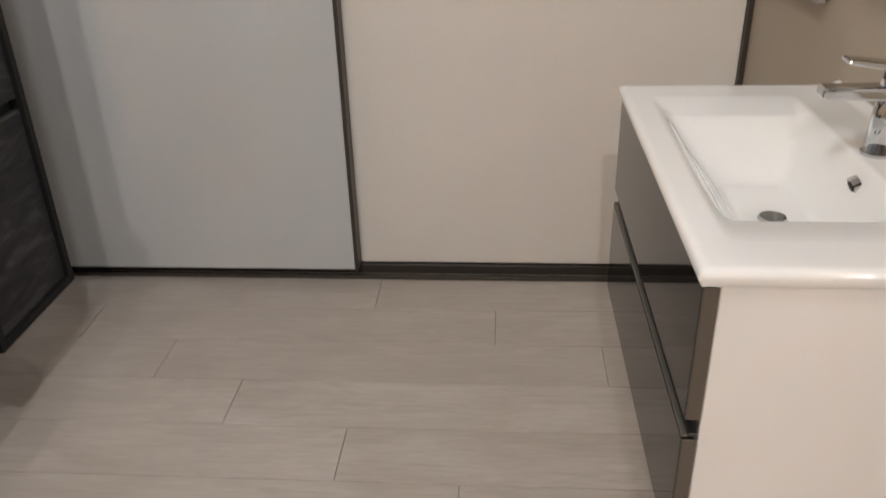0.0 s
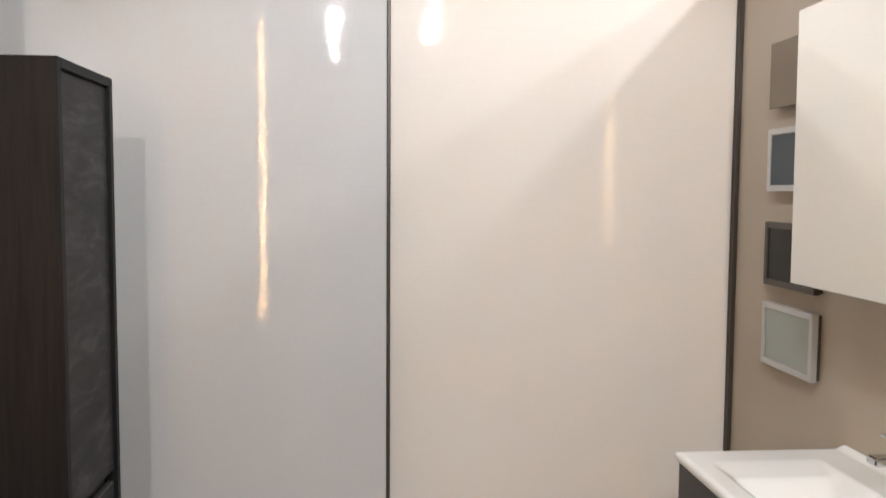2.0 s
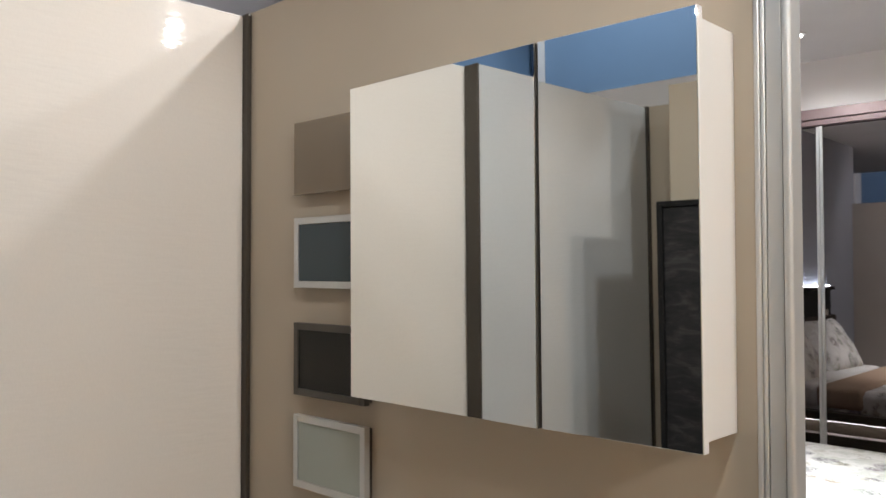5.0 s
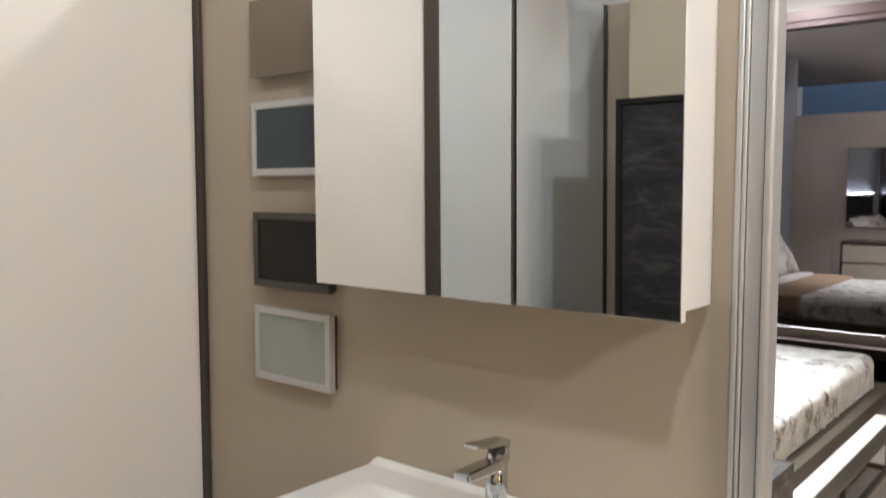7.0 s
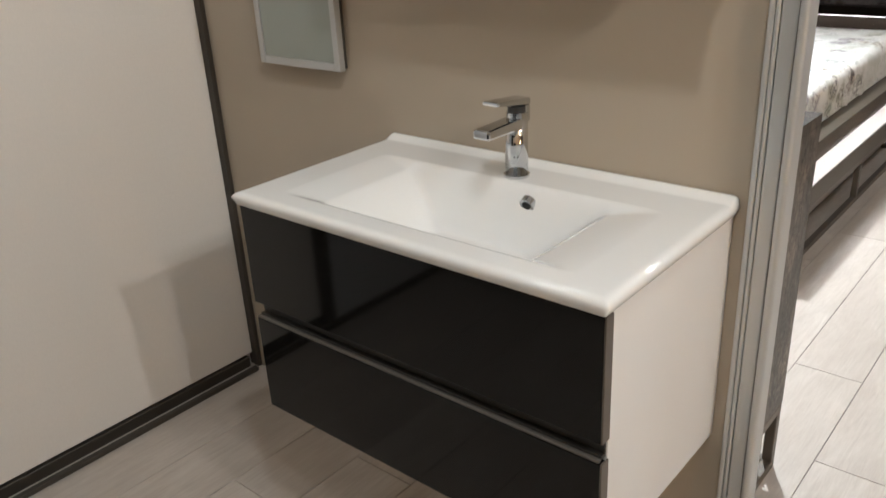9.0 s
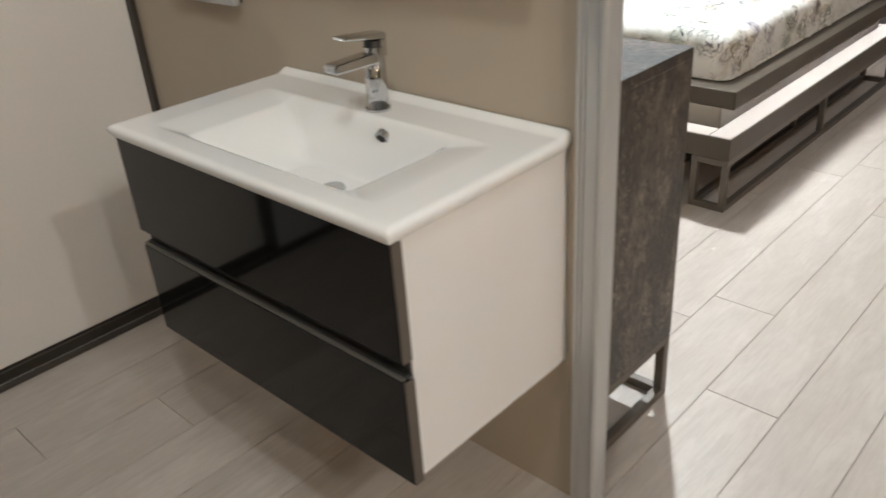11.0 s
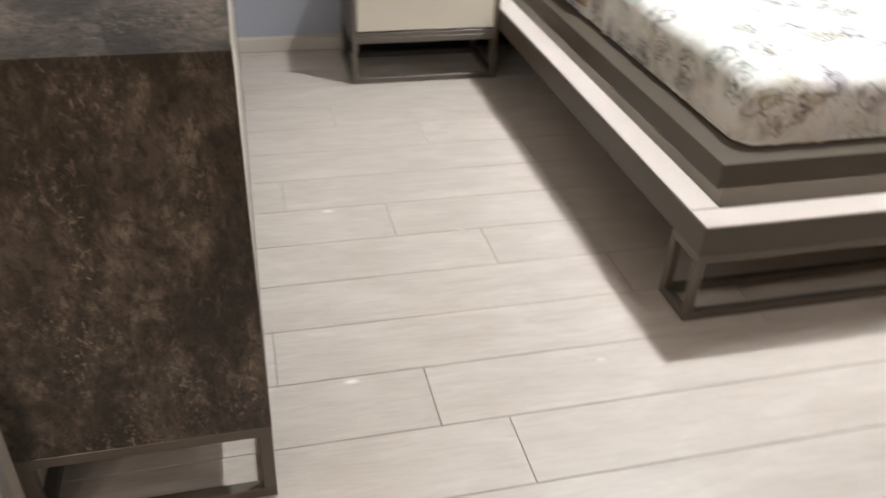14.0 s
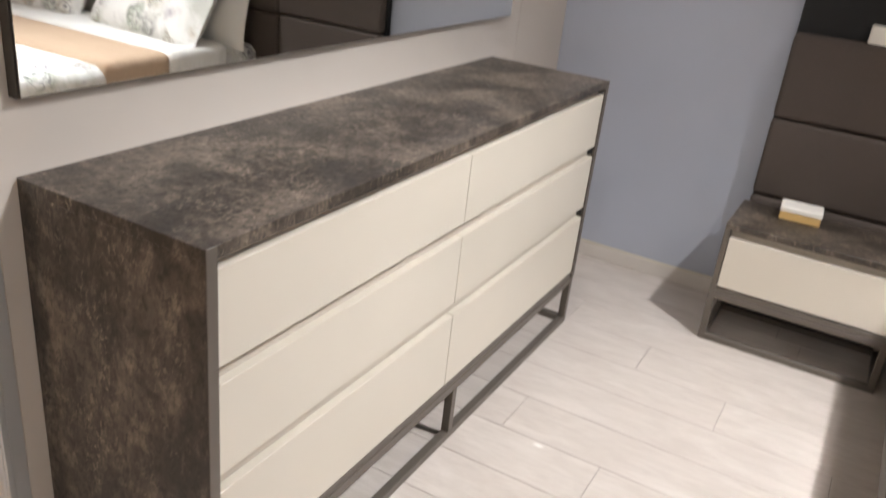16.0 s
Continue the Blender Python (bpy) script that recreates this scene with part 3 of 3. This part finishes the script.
# ---------------------------------------------------------------- dark bathroom units on the left wall
def tall_cabinet():
    x0, x1, y0, y1, z0, z1 = -0.984, -0.650, 2.110, 2.475, 0.252, 1.802
    c = thing("tall_cabinet", (-0.8, 2.29, z0), "tall wall-hung cabinet in black oak with dark grey stone-look doors", "cabinet")
    t = 0.022
    part("side_panel", bm_box((x0, y0, z0), (x1, y0 + t, z1), 0.001), M_BLACKWOOD, c, "black oak side panel")
    part("side_panel", bm_box((x0, y1 - t, z0), (x1, y1, z1), 0.001), M_BLACKWOOD, c)
    part("top_panel", bm_box((x0, y0 + t, z1 - t), (x1, y1 - t, z1), 0.001), M_BLACKWOOD, c)
    part("bottom_panel", bm_box((x0, y0 + t, z0), (x1, y1 - t, z0 + t), 0.001), M_BLACKWOOD, c)
    part("back_panel", bm_box((x0, y0 + t, z0 + t), (x0 + 0.015, y1 - t, z1 - t)), M_BLACK, c)
    part("upper_door", bm_box((x1 - 0.030, y0 + t + 0.002, 0.785), (x1 - 0.010, y1 - t - 0.002, z1 - t - 0.003), 0.001), M_GREYSTONE, c, "dark grey stone-look door")
    part("lower_door", bm_box((x1 - 0.030, y0 + t + 0.002, z0 + t + 0.002), (x1 - 0.010, y1 - t - 0.002, 0.748), 0.001), M_GREYSTONE, c, "dark grey stone-look door")
    part("grip_slot", bm_box((x1 - 0.050, y0 + t + 0.001, 0.740), (x1 - 0.034, y1 - t - 0.001, 0.795)), M_BLACK, c)
    part("grip_lip", bm_box((x1 - 0.026, y0 + t + 0.004, 0.7485), (x1 - 0.0105, y1 - t - 0.004, 0.755), 0.001), M_ANTHRACITE, c)


def low_cabinet():
    x0, x1, y0, y1, z0, z1 = -0.984, -0.56, 0.95, 1.82, 0.36, 0.845
    c = thing("low_cabinet", (-0.8, 1.4, z0), "low wall-hung cabinet in black oak with stone-look drawers", "cabinet")
    t = 0.022
    part("side_panel", bm_box((x0, y0, z0), (x1, y0 + t, z1), 0.001), M_BLACKWOOD, c)
    part("side_panel", bm_box((x0, y1 - t, z0), (x1, y1, z1), 0.001), M_BLACKWOOD, c)
    part("top_panel", bm_box((x0, y0 + t, z1 - t), (x1, y1 - t, z1), 0.001), M_GREYSTONE, c)
    part("bottom_panel", bm_box((x0, y0 + t, z0), (x1, y1 - t, z0 + t), 0.001), M_BLACKWOOD, c)
    for a, b in ((0.385, 0.580), (0.612, 0.785)):
        part("drawer_front", bm_box((x1 - 0.030, y0 + t + 0.002, a), (x1 - 0.010, y1 - t - 0.002, b), 0.001), M_GREYSTONE, c, "dark grey stone-look drawer front")
    part("grip_slot", bm_box((x1 - 0.060, y0 + t + 0.001, 0.385), (x1 - 0.034, y1 - t - 0.001, 0.82)), M_BLACK, c)


tall_cabinet()
low_cabinet()


def led_panel():
    p = thing("lighted_panel", (-0.85, -0.2, 0), "tall beige display panel with a warm vertical light strip", "display panel")
    part("panel", bm_box((-0.984, -0.65, 0), (-0.697, 0.150, 2.60), 0.002), M_BEIGE, p)
    part("light_strip", bm_box((-0.6965, 0.140, 0.50), (-0.6812, 0.152, 2.54), 0.001), M_LED_WARM, p, "warm glowing light strip")
    # unseen fin, added to shield the strip from the right
    part("shield_fin", bm_box((-0.6810, 0.08, 0), (-0.674, 0.216, 2.60), 0.001), M_BEIGE, p)
    p = thing("lighted_panel", (-0.3, -1.3, 0), "beige display panel with a warm light strip on its end", "display panel")
    part("panel", bm_box((-0.984, -1.44, 0), (-0.036, -1.28, 2.60), 0.002), M_BEIGE, p)
    # unseen lips, added to narrow the strip's spread of light
    for ya, yb in ((-1.44, -1.3575), (-1.3065, -1.28)):
        part("lip", bm_box((-0.0358, ya, 0), (-0.030, yb, 2.60), 0.001), M_BEIGE, p)
    part("light_strip", bm_box((-0.0358, -1.3572, 0.50), (-0.0308, -1.3068, 2.54)), M_LED_WARM, p, "warm glowing light strip")


led_panel()


# ---------------------------------------------------------------- bedroom: dresser
def tube_frame(parent, lo, hi, w, mids=(), axis=1):
    """Legs, floor runners and top rails of a square-tube base."""
    (x0, y0, z0), (x1, y1, z1) = lo, hi
    for x in (x0, x1 - w):
        for y in (y0, y1 - w):
            part("leg", bm_box((x, y, z0 + w), (x + w, y + w, z1 - w), 0.0015), M_TAUPEMETAL, parent)
    for z in (z0, z1 - w):
        for x in (x0, x1 - w):
            part("runner", bm_box((x, y0 + w, z), (x + w, y1 - w, z + w), 0.0015), M_TAUPEMETAL, parent)
        for y in (y0, y1 - w):
            part("crossbar", bm_box((x0, y, z), (x1, y + w, z + w), 0.0015), M_TAUPEMETAL, parent)
    for k in mids:
        for side in ((x0, x1 - w) if axis == 1 else (y0, y1 - w)):
            a = (side, k, z0 + w) if axis == 1 else (k, side, z0 + w)
            b = (side + w, k + w, z1 - w) if axis == 1 else (k + w, side + w, z1 - w)
            part("middle_leg", bm_box(a, b, 0.0015), M_TAUPEMETAL, parent)


def dresser():
    x0, x1, y0, y1, zb, zt = 1.266, 1.704, 1.477, 3.298, 0.190, 0.909
    d = thing("dresser", (1.49, 2.4, 0), "six-drawer dresser in rusty brown concrete laminate with cream drawer fronts", "dresser")
    t = 0.024
    part("top_panel", bm_box((x0, y0, zt - t), (x1, y1, zt), 0.0005), M_BROWNCONC, d, "mottled brown concrete-look top")
    part("side_panel", bm_box((x0, y0, zb), (x1, y0 + t, zt - t - 0.0002), 0.0004), M_BROWNCONC, d)
    part("side_panel", bm_box((x0, y1 - t, zb), (x1, y1, zt - t - 0.0005), 0.001), M_BROWNCONC, d)
    part("bottom_panel", bm_box((x0, y0 + t, zb), (x1 - 0.004, y1 - t, zb + 0.018), 0.001), M_TAUPEMETAL, d)
    part("channel_back", bm_box((x0 + 0.01, y0 + t + 0.001, zb + 0.02), (x1 - 0.0235, y1 - t - 0.001, zt - t - 0.002)), M_CREAMSHADE, d, "cream recessed grip channels, darkened for the shade in them")
    ym = (y0 + y1) / 2 - 0.045
    for a, b in ((0.687, 0.866), (0.465, 0.652), (0.213, 0.429)):
        for ya, yb in ((y0 + t + 0.002, ym - 0.0015), (ym + 0.0015, y1 - t - 0.002)):
            bm = bm_box((x1 - 0.022, ya, a), (x1 - 0.002, yb, b), 0.0012)
            part("drawer_front", bm, M_CREAMFRONT, d, "smooth cream drawer front")
    for z in (0.671, 0.448, 0.878):
        part("channel_end", bm_box((x1 - 0.0230, y1 - t - 0.004, z - 0.012), (x1 - 0.006, y1 - t - 0.0005, z + 0.010)), M_BLACK, d)
    for ya, yb in ((y0, y0 + t), (y1 - t, y1)):
        part("front_edge", bm_box((x1 + 0.0003, ya, zb), (x1 + 0.002, yb, zt), 0.0005), M_TAUPEMETAL, d)
    tube_frame(d, (x0, y0, 0), (x1, y1, zb - 0.001), 0.024, (2.398,))


dresser()


def wall_mirror():
    m = thing("wall_mirror", (1.29, 2.4, 1.04), "wide frameless wall mirror with a dark edge above the dresser", "mirror")
    part("backing", bm_box((1.2655, 1.480, 1.048), (1.290, 3.352, 1.940), 0.001), M_DARKPROF, m)
    part("mirror", bm_box((1.2905, 1.483, 1.051), (1.2945, 3.349, 1.937), 0.0008), M_MIRROR, m, "silvered mirror pane")


wall_mirror()


# ---------------------------------------------------------------- bedroom: bed
BX0, BX1, BY0, BY1 = 2.765, 4.665, 1.826, 3.84


def bed():
    b = thing("bed_frame", (3.7, 2.8, 0), "low taupe bed frame with stepped ledges on square tube legs", "bed")
    part("lower_ledge", bm_box((BX0, BY0, 0.205), (BX1, BY1, 0.287), 0.003, 2), M_TAUPELEATHER, b, "wide taupe lower ledge")
    part("riser", bm_box((BX0 + 0.085, BY0 + 0.085, 0.2875), (BX1 - 0.085, BY1 - 0.02, 0.3955), 0.002), M_TAUPELEATHER, b)
    part("upper_rim", bm_box((BX0 + 0.002, BY0 + 0.002, 0.396), (BX1 - 0.002, BY1, 0.462), 0.003, 2), M_TAUPELEATHER, b, "taupe upper rim")
    # thin sheets on the taupe ledge, their pale colour stands for light
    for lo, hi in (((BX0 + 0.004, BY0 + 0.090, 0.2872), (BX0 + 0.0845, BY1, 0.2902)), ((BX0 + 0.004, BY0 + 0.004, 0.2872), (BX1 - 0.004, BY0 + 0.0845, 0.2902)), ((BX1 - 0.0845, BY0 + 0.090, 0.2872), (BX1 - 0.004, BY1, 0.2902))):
        part("lit_ledge_top", bm_box(lo, hi, 0.001), M_LEDGELIT, b, "taupe ledge top, coloured pale for the strip light on it")
    for lo, hi in (((BX0 + 0.03, BY0 + 0.05, 0.3900), (BX0 + 0.045, BY1 - 0.03, 0.3955)), ((BX0 + 0.05, BY0 + 0.03, 0.3900), (BX1 - 0.05, BY0 + 0.045, 0.3955)), ((BX1 - 0.045, BY0 + 0.05, 0.3900), (BX1 - 0.03, BY1 - 0.03, 0.3955))):
        part("light_strip", bm_box(lo, hi), M_LED_BED, b, "white light strip under the rim")
    w, y0 = 0.024, BY0 + 0.004
    x0, x1 = BX0 + 0.004, BX1 - 0.004
    for y in (y0, y0 + 0.118):
        part("runner", bm_box((x0, y, 0), (x1, y + w, w), 0.0015), M_TAUPEMETAL, b)
        part("top_rail", bm_box((x0, y, 0.18), (x1, y + w, 0.204), 0.0015), M_TAUPEMETAL, b)
        for x in (x0, 3.72, x1 - w):
            part("leg", bm_box((x, y, w), (x + w, y + w, 0.18), 0.0015), M_TAUPEMETAL, b)
    for x in (x0, x1 - w):
        part("crossbar", bm_box((x, y0 + w, 0), (x + w, y0 + 0.118, w), 0.0015), M_TAUPEMETAL, b)
        part("crossbar", bm_box((x, y0 + w, 0.18), (x + w, y0 + 0.118, 0.204), 0.0015), M_TAUPEMETAL, b)
    # added black block, stands for the deep shade below the bed
    part("plinth", bm_box((BX0 + 0.36, BY0 + 0.34, 0.0005), (BX1 - 0.36, BY1 - 0.05, 0.2045), 0.003), M_BLACK, b, "black recessed block added to keep the space under the bed dark")


bed()


def soft_box(lo, hi, nx, ny, bulge, seed, wrinkle=0.004, skirt=0.0):
    """A pillow-edged cushion or mattress made from a rounded grid box with wrinkles."""
    bm = bmesh.new()
    bmesh.ops.create_cube(bm, size=2)
    bmesh.ops.subdivide_edges(bm, edges=list(bm.edges), cuts=nx, use_grid_fill=True)
    c = [(a + b) / 2 for a, b in zip(lo, hi)]
    h = [(b - a) / 2 for a, b in zip(lo, hi)]
    r = bulge
    for v in bm.verts:
        p = Vector(v.co)
        q = Vector((p.x * h[0], p.y * h[1], p.z * h[2]))
        inner = Vector((max(-h[0] + r, min(h[0] - r, q.x)), max(-h[1] + r, min(h[1] - r, q.y)), max(-h[2] + min(r, h[2]), min(h[2] - min(r, h[2]), q.z))))
        d = q - inner
        if skirt and p.z < 0:
            d.z = 0.0
            inner.z = q.z
        if d.length > 1e-6:
            q = inner + d.normalized() * min(r, max(abs(d.x), abs(d.y), abs(d.z)))
        n = 0.7 * noise.noise(Vector((q.x * 7 + seed, q.y * 7, q.z * 4))) + 0.7 * noise.noise(Vector((q.x * 24 + seed, q.y * 24, q.z * 5))) + 0.3 * noise.noise(Vector((q.x * 60 + seed, q.y * 60, q.z * 14)))
        side = max(abs(p.x), abs(p.y))
        out = Vector((p.x, p.y, 0)).normalized() if side > 0.98 else Vector((0, 0, 0.4))
        if side > 0.98 and skirt:
            n += skirt * max(0.0, 0.45 - p.z) * noise.noise(Vector((q.x * 38 + seed, q.y * 38, q.z * 5)))
        q += out * n * wrinkle
        v.co = q + Vector(c)
    return bm


def mattress():
    m = thing("mattress", (3.7, 2.8, 0.463), "mattress covered with a white floral cotton sheet", "mattress")
    part("cover", soft_box((2.855, 1.905, 0.4635), (4.575, 3.83, 0.630), 110, 96, 0.055, 3.0, 0.010, skirt=1.3), M_FLORAL, m, smooth=True)
    x0, x1, y0, y1, r = 2.853, 4.577, 1.903, 3.825, 0.055
    path = []
    for cx, cy, a0 in ((x0 + r, y0 + r, 180), (x1 - r, y0 + r, 270), (x1 - r, y1 - r, 0), (x0 + r, y1 - r, 90)):
        path += [(cx + r * math.cos(radians(a0 + 15 * k)), cy + r * math.sin(radians(a0 + 15 * k)), 0.4675) for k in range(7)]
    part("hem", tube(path + path[:1], 0.0042), M_FLORAL, m, "elastic hem of the fitted sheet", smooth=True)


mattress()
fold = soft_box((2.838, 2.88, 0.475), (4.592, 3.24, 0.655), 60, 10, 0.045, 8.0, 0.008)
tagged(part("folded_blanket", fold, M_TAN, None, smooth=True), "tan cotton blanket folded across the bed", "blanket")
fold = soft_box((2.842, 3.235, 0.475), (4.588, 3.60, 0.660), 60, 10, 0.045, 5.0, 0.008)
tagged(part("turned_sheet", fold, M_SHEET, None, smooth=True), "white cotton sheet turned down at the head", "sheet")


def pillow(loc, tilt, turn, size, material, label, seed):
    bm = bmesh.new()
    bmesh.ops.create_cube(bm, size=2)
    bmesh.ops.subdivide_edges(bm, edges=list(bm.edges), cuts=22, use_grid_fill=True)
    for v in bm.verts:
        x, y, z = v.co
        e = (1 - abs(x) ** 3.2) ** 0.5 * (1 - abs(y) ** 3.2) ** 0.5 if abs(x) < 1 and abs(y) < 1 else 0
        pinch = 1 + 0.06 * (abs(x) * abs(y)) ** 3
        n = noise.noise(Vector((x * 2.2 + seed, y * 2.2, z))) * 0.35 + 0.15 * noise.noise(Vector((x * 7 + seed, y * 7, z)))
        v.co = (x * size[0] / 2 * pinch, y * size[1] / 2 * pinch, (z * e * (1 + n * 0.35)) * size[2] / 2)
    ob = part("pillow", bm, material, None, smooth=True)
    ob.matrix_world = pose(*loc, tilt, 0, turn)
    tagged(ob, label, "pillow", "pillows on the bed")


pillow((3.24, 3.55, 0.855), 58, 4, (0.74, 0.54, 0.20), M_FLORAL, "plump white floral pillow leaning on the headboard", 1.0)
pillow((4.12, 3.55, 0.855), 58, -5, (0.74, 0.54, 0.20), M_FLORAL, "plump white floral pillow leaning on the headboard", 6.0)
pillow((3.20, 3.72, 0.83), 76, 0, (0.72, 0.42, 0.12), M_SHEET, "plain white pillow behind the floral one", 11.0)
pillow((4.16, 3.72, 0.83), 76, 0, (0.72, 0.42, 0.12), M_SHEET, "plain white pillow behind the floral one", 15.0)


def headboard():
    h = thing("headboard", (3.7, 3.9, 0), "wide brown upholstered headboard with horizontal cushions and a lit black ledge", "headboard")
    x0, x1 = 2.165, 5.25
    part("back_board", bm_box((x0, 3.905, 0.0), (x1, 3.935, 1.40), 0.002), M_BLACK, h)
    for a, b in ((0.17, 0.490), (0.494, 0.787), (0.791, 1.097)):
        for xa, xb in ((x0, 2.765), (2.769, 4.645), (4.649, x1)):
            part("cushion", bm_box((xa + 0.001, 3.845, a), (xb - 0.001, 3.9045, b), 0.018, 3), M_HEAD, h, "brown stitched upholstered cushion", smooth=True)
    part("ledge", bm_box((x0, 3.86, 1.36), (x1, 3.904, 1.40), 0.002), M_BLACKGLOSS, h)
    part("light_strip", bm_box((x0 + 0.02, 3.905, 1.4005), (x1 - 0.02, 3.925, 1.410)), M_LED_COOL, h, "cool white light strip")


headboard()


def nightstand():
    x0, x1, y0, y1 = 2.150, 2.758, 3.520, 3.842
    n = thing("nightstand", (2.45, 3.7, 0), "nightstand with brown concrete top, cream drawer and tube base", "nightstand")
    part("top_panel", bm_box((x0, y0, 0.440), (x1, y1, 0.463), 0.001), M_BROWNCONC, n)
    part("side_panel", bm_box((x0, y0, 0.195), (x0 + 0.02, y1, 0.4395), 0.001), M_TAUPEMETAL, n)
    part("side_panel", bm_box((x1 - 0.02, y0, 0.195), (x1, y1, 0.4395), 0.001), M_TAUPEMETAL, n)
    part("bottom_panel", bm_box((x0 + 0.0205, y0, 0.195), (x1 - 0.0205, y1, 0.213), 0.001), M_TAUPEMETAL, n)
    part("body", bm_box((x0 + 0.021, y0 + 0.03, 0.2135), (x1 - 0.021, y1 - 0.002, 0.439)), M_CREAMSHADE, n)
    part("drawer_front", bm_box((x0 + 0.022, y0 + 0.002, 0.220), (x1 - 0.022, y0 + 0.022, 0.412), 0.0012), M_CREAMFRONT, n, "cream drawer front")
    tube_frame(n, (x0, y0, 0), (x1, y1, 0.194), 0.024)


nightstand()


def card_box():
    b = thing("card_box", (2.36, 3.77, 0.464), "small white and ochre cardboard box on the nightstand", "box")
    m = pose(2.360, 3.770, 0.4635, 0, 0, 4)
    for name, lo, hi, material in (("base", (-0.07, -0.05, 0), (0.07, 0.05, 0.030), M_PAGES), ("lid", (-0.072, -0.052, 0.0305), (0.072, 0.052, 0.048), M_BOOK)):
        bm = bm_box(lo, hi, 0.002)
        bmesh.ops.transform(bm, matrix=m, verts=bm.verts)
        part(name, bm, material, b)


card_box()
tagged(part("decor_box", bm_box((2.40, 3.852, 1.0975), (2.50, 3.90, 1.159), 0.003), M_BOOK, None), "small cream box on the headboard shelf", "box")


# ---------------------------------------------------------------- mirrored wardrobe beyond the bed
def mirrored_wardrobe():
    w = thing("mirrored_wardrobe", (5.95, 2.3, 0), "tall sliding wardrobe with smoked mirror doors and pale profiles", "wardrobe")
    part("carcass", bm_box((5.65, 0.60, 0.0), (6.58, 3.94, 2.584), 0.002), M_MAUVE, w)
    part("top_trim", joined(bm_box((5.585, 0.60, 2.585), (6.58, 3.94, 2.655), 0.002), bm_box((5.600, 0.60, 2.545), (5.648, 3.94, 2.583), 0.002)), M_MAUVE, w, "mauve-brown top trim")
    ys = [0.62, 1.74, 2.83, 3.93]
    for a, b in zip(ys, ys[1:]):
        d = part("door", bm_box((5.630, a + 0.002, 0.05), (5.648, b - 0.002, 2.540), 0.001), M_BLACK, w)
        part("mirror", bm_box((5.620, a + 0.022, 0.055), (5.6295, b - 0.022, 2.535), 0.001), M_SMOKEMIRROR, d, "smoked mirror pane")
        for y in (a + 0.002, b - 0.021):
            part("stile", bm_box((5.614, y, 0.05), (5.6295, y + 0.019, 2.540), 0.001), M_ALU, d, "pale aluminium stile")
    part("plinth", bm_box((5.63, 0.60, 0.0), (5.648, 3.94, 0.048), 0.001), M_MAUVE, w)


mirrored_wardrobe()


# ---------------------------------------------------------------- ceiling spotlights, the unseen fill lamps among them
for sx, sy, watts, colour, cone, aim in SPOTS:
    sz = CEIL_WEST if sx < -1.6 else CEIL
    s = thing("ceiling_spot_or_fill", (sx, sy, sz), "round white recessed ceiling spotlight, lit, some added as unseen fill", "spotlight", "ceiling spotlights")
    part("trim_ring", bm_cyl((sx, sy, sz - 0.012), (sx, sy, sz - 0.0005), 0.075, 28), M_WHITEPAINT, s)
    part("diffuser", bm_cyl((sx, sy, sz - 0.016), (sx, sy, sz - 0.0125), 0.055, 28), M_LAMP, s)
    lamp = bpy.data.lights.new("spot_lamp", "SPOT")
    lamp.energy, lamp.color, lamp.spot_size = watts * 1.3, colour, radians(cone)
    lamp.spot_blend = 1.0 if cone == 88 else 0.35
    lamp.shadow_soft_size = (0.05 if cone == 88 else 0.03) if aim else 0.07
    new("spot_lamp", lamp).matrix_world = look((sx, sy, sz - 0.07), aim) if aim else pose(sx, sy, sz - 0.10)


# ---------------------------------------------------------------- floor planks
PITCH, LENGTH, GAP = 0.1922, 1.27, 0.0019
STARTS = {-4: 2.10, -3: 2.311, -2: 2.665, -1: 1.784, 0: 2.220, 1: 2.066, 2: 1.725, 3: 0.159, 4: -0.17, 5: -0.428, 6: 0.532, 7: 0.147, 8: 2.34, 9: 2.030, 10: 1.705}
rng = random.Random(5)
plank_mesh = mesh_of("plank", bm_box((GAP / 2, GAP / 2, -0.008), (LENGTH - GAP / 2, PITCH - GAP / 2, 0.0), 0.0007), M_PLANK)
for k in range(-28, 15):
    start = STARTS.get(k, rng.uniform(0, LENGTH))
    x = start - LENGTH * math.ceil((start + 2.3) / LENGTH)
    while x < 6.5:
        p = new("plank", plank_mesh)
        p.location = (x, 1.402 + PITCH * k, 0)
        p.parent = floor
        x += LENGTH
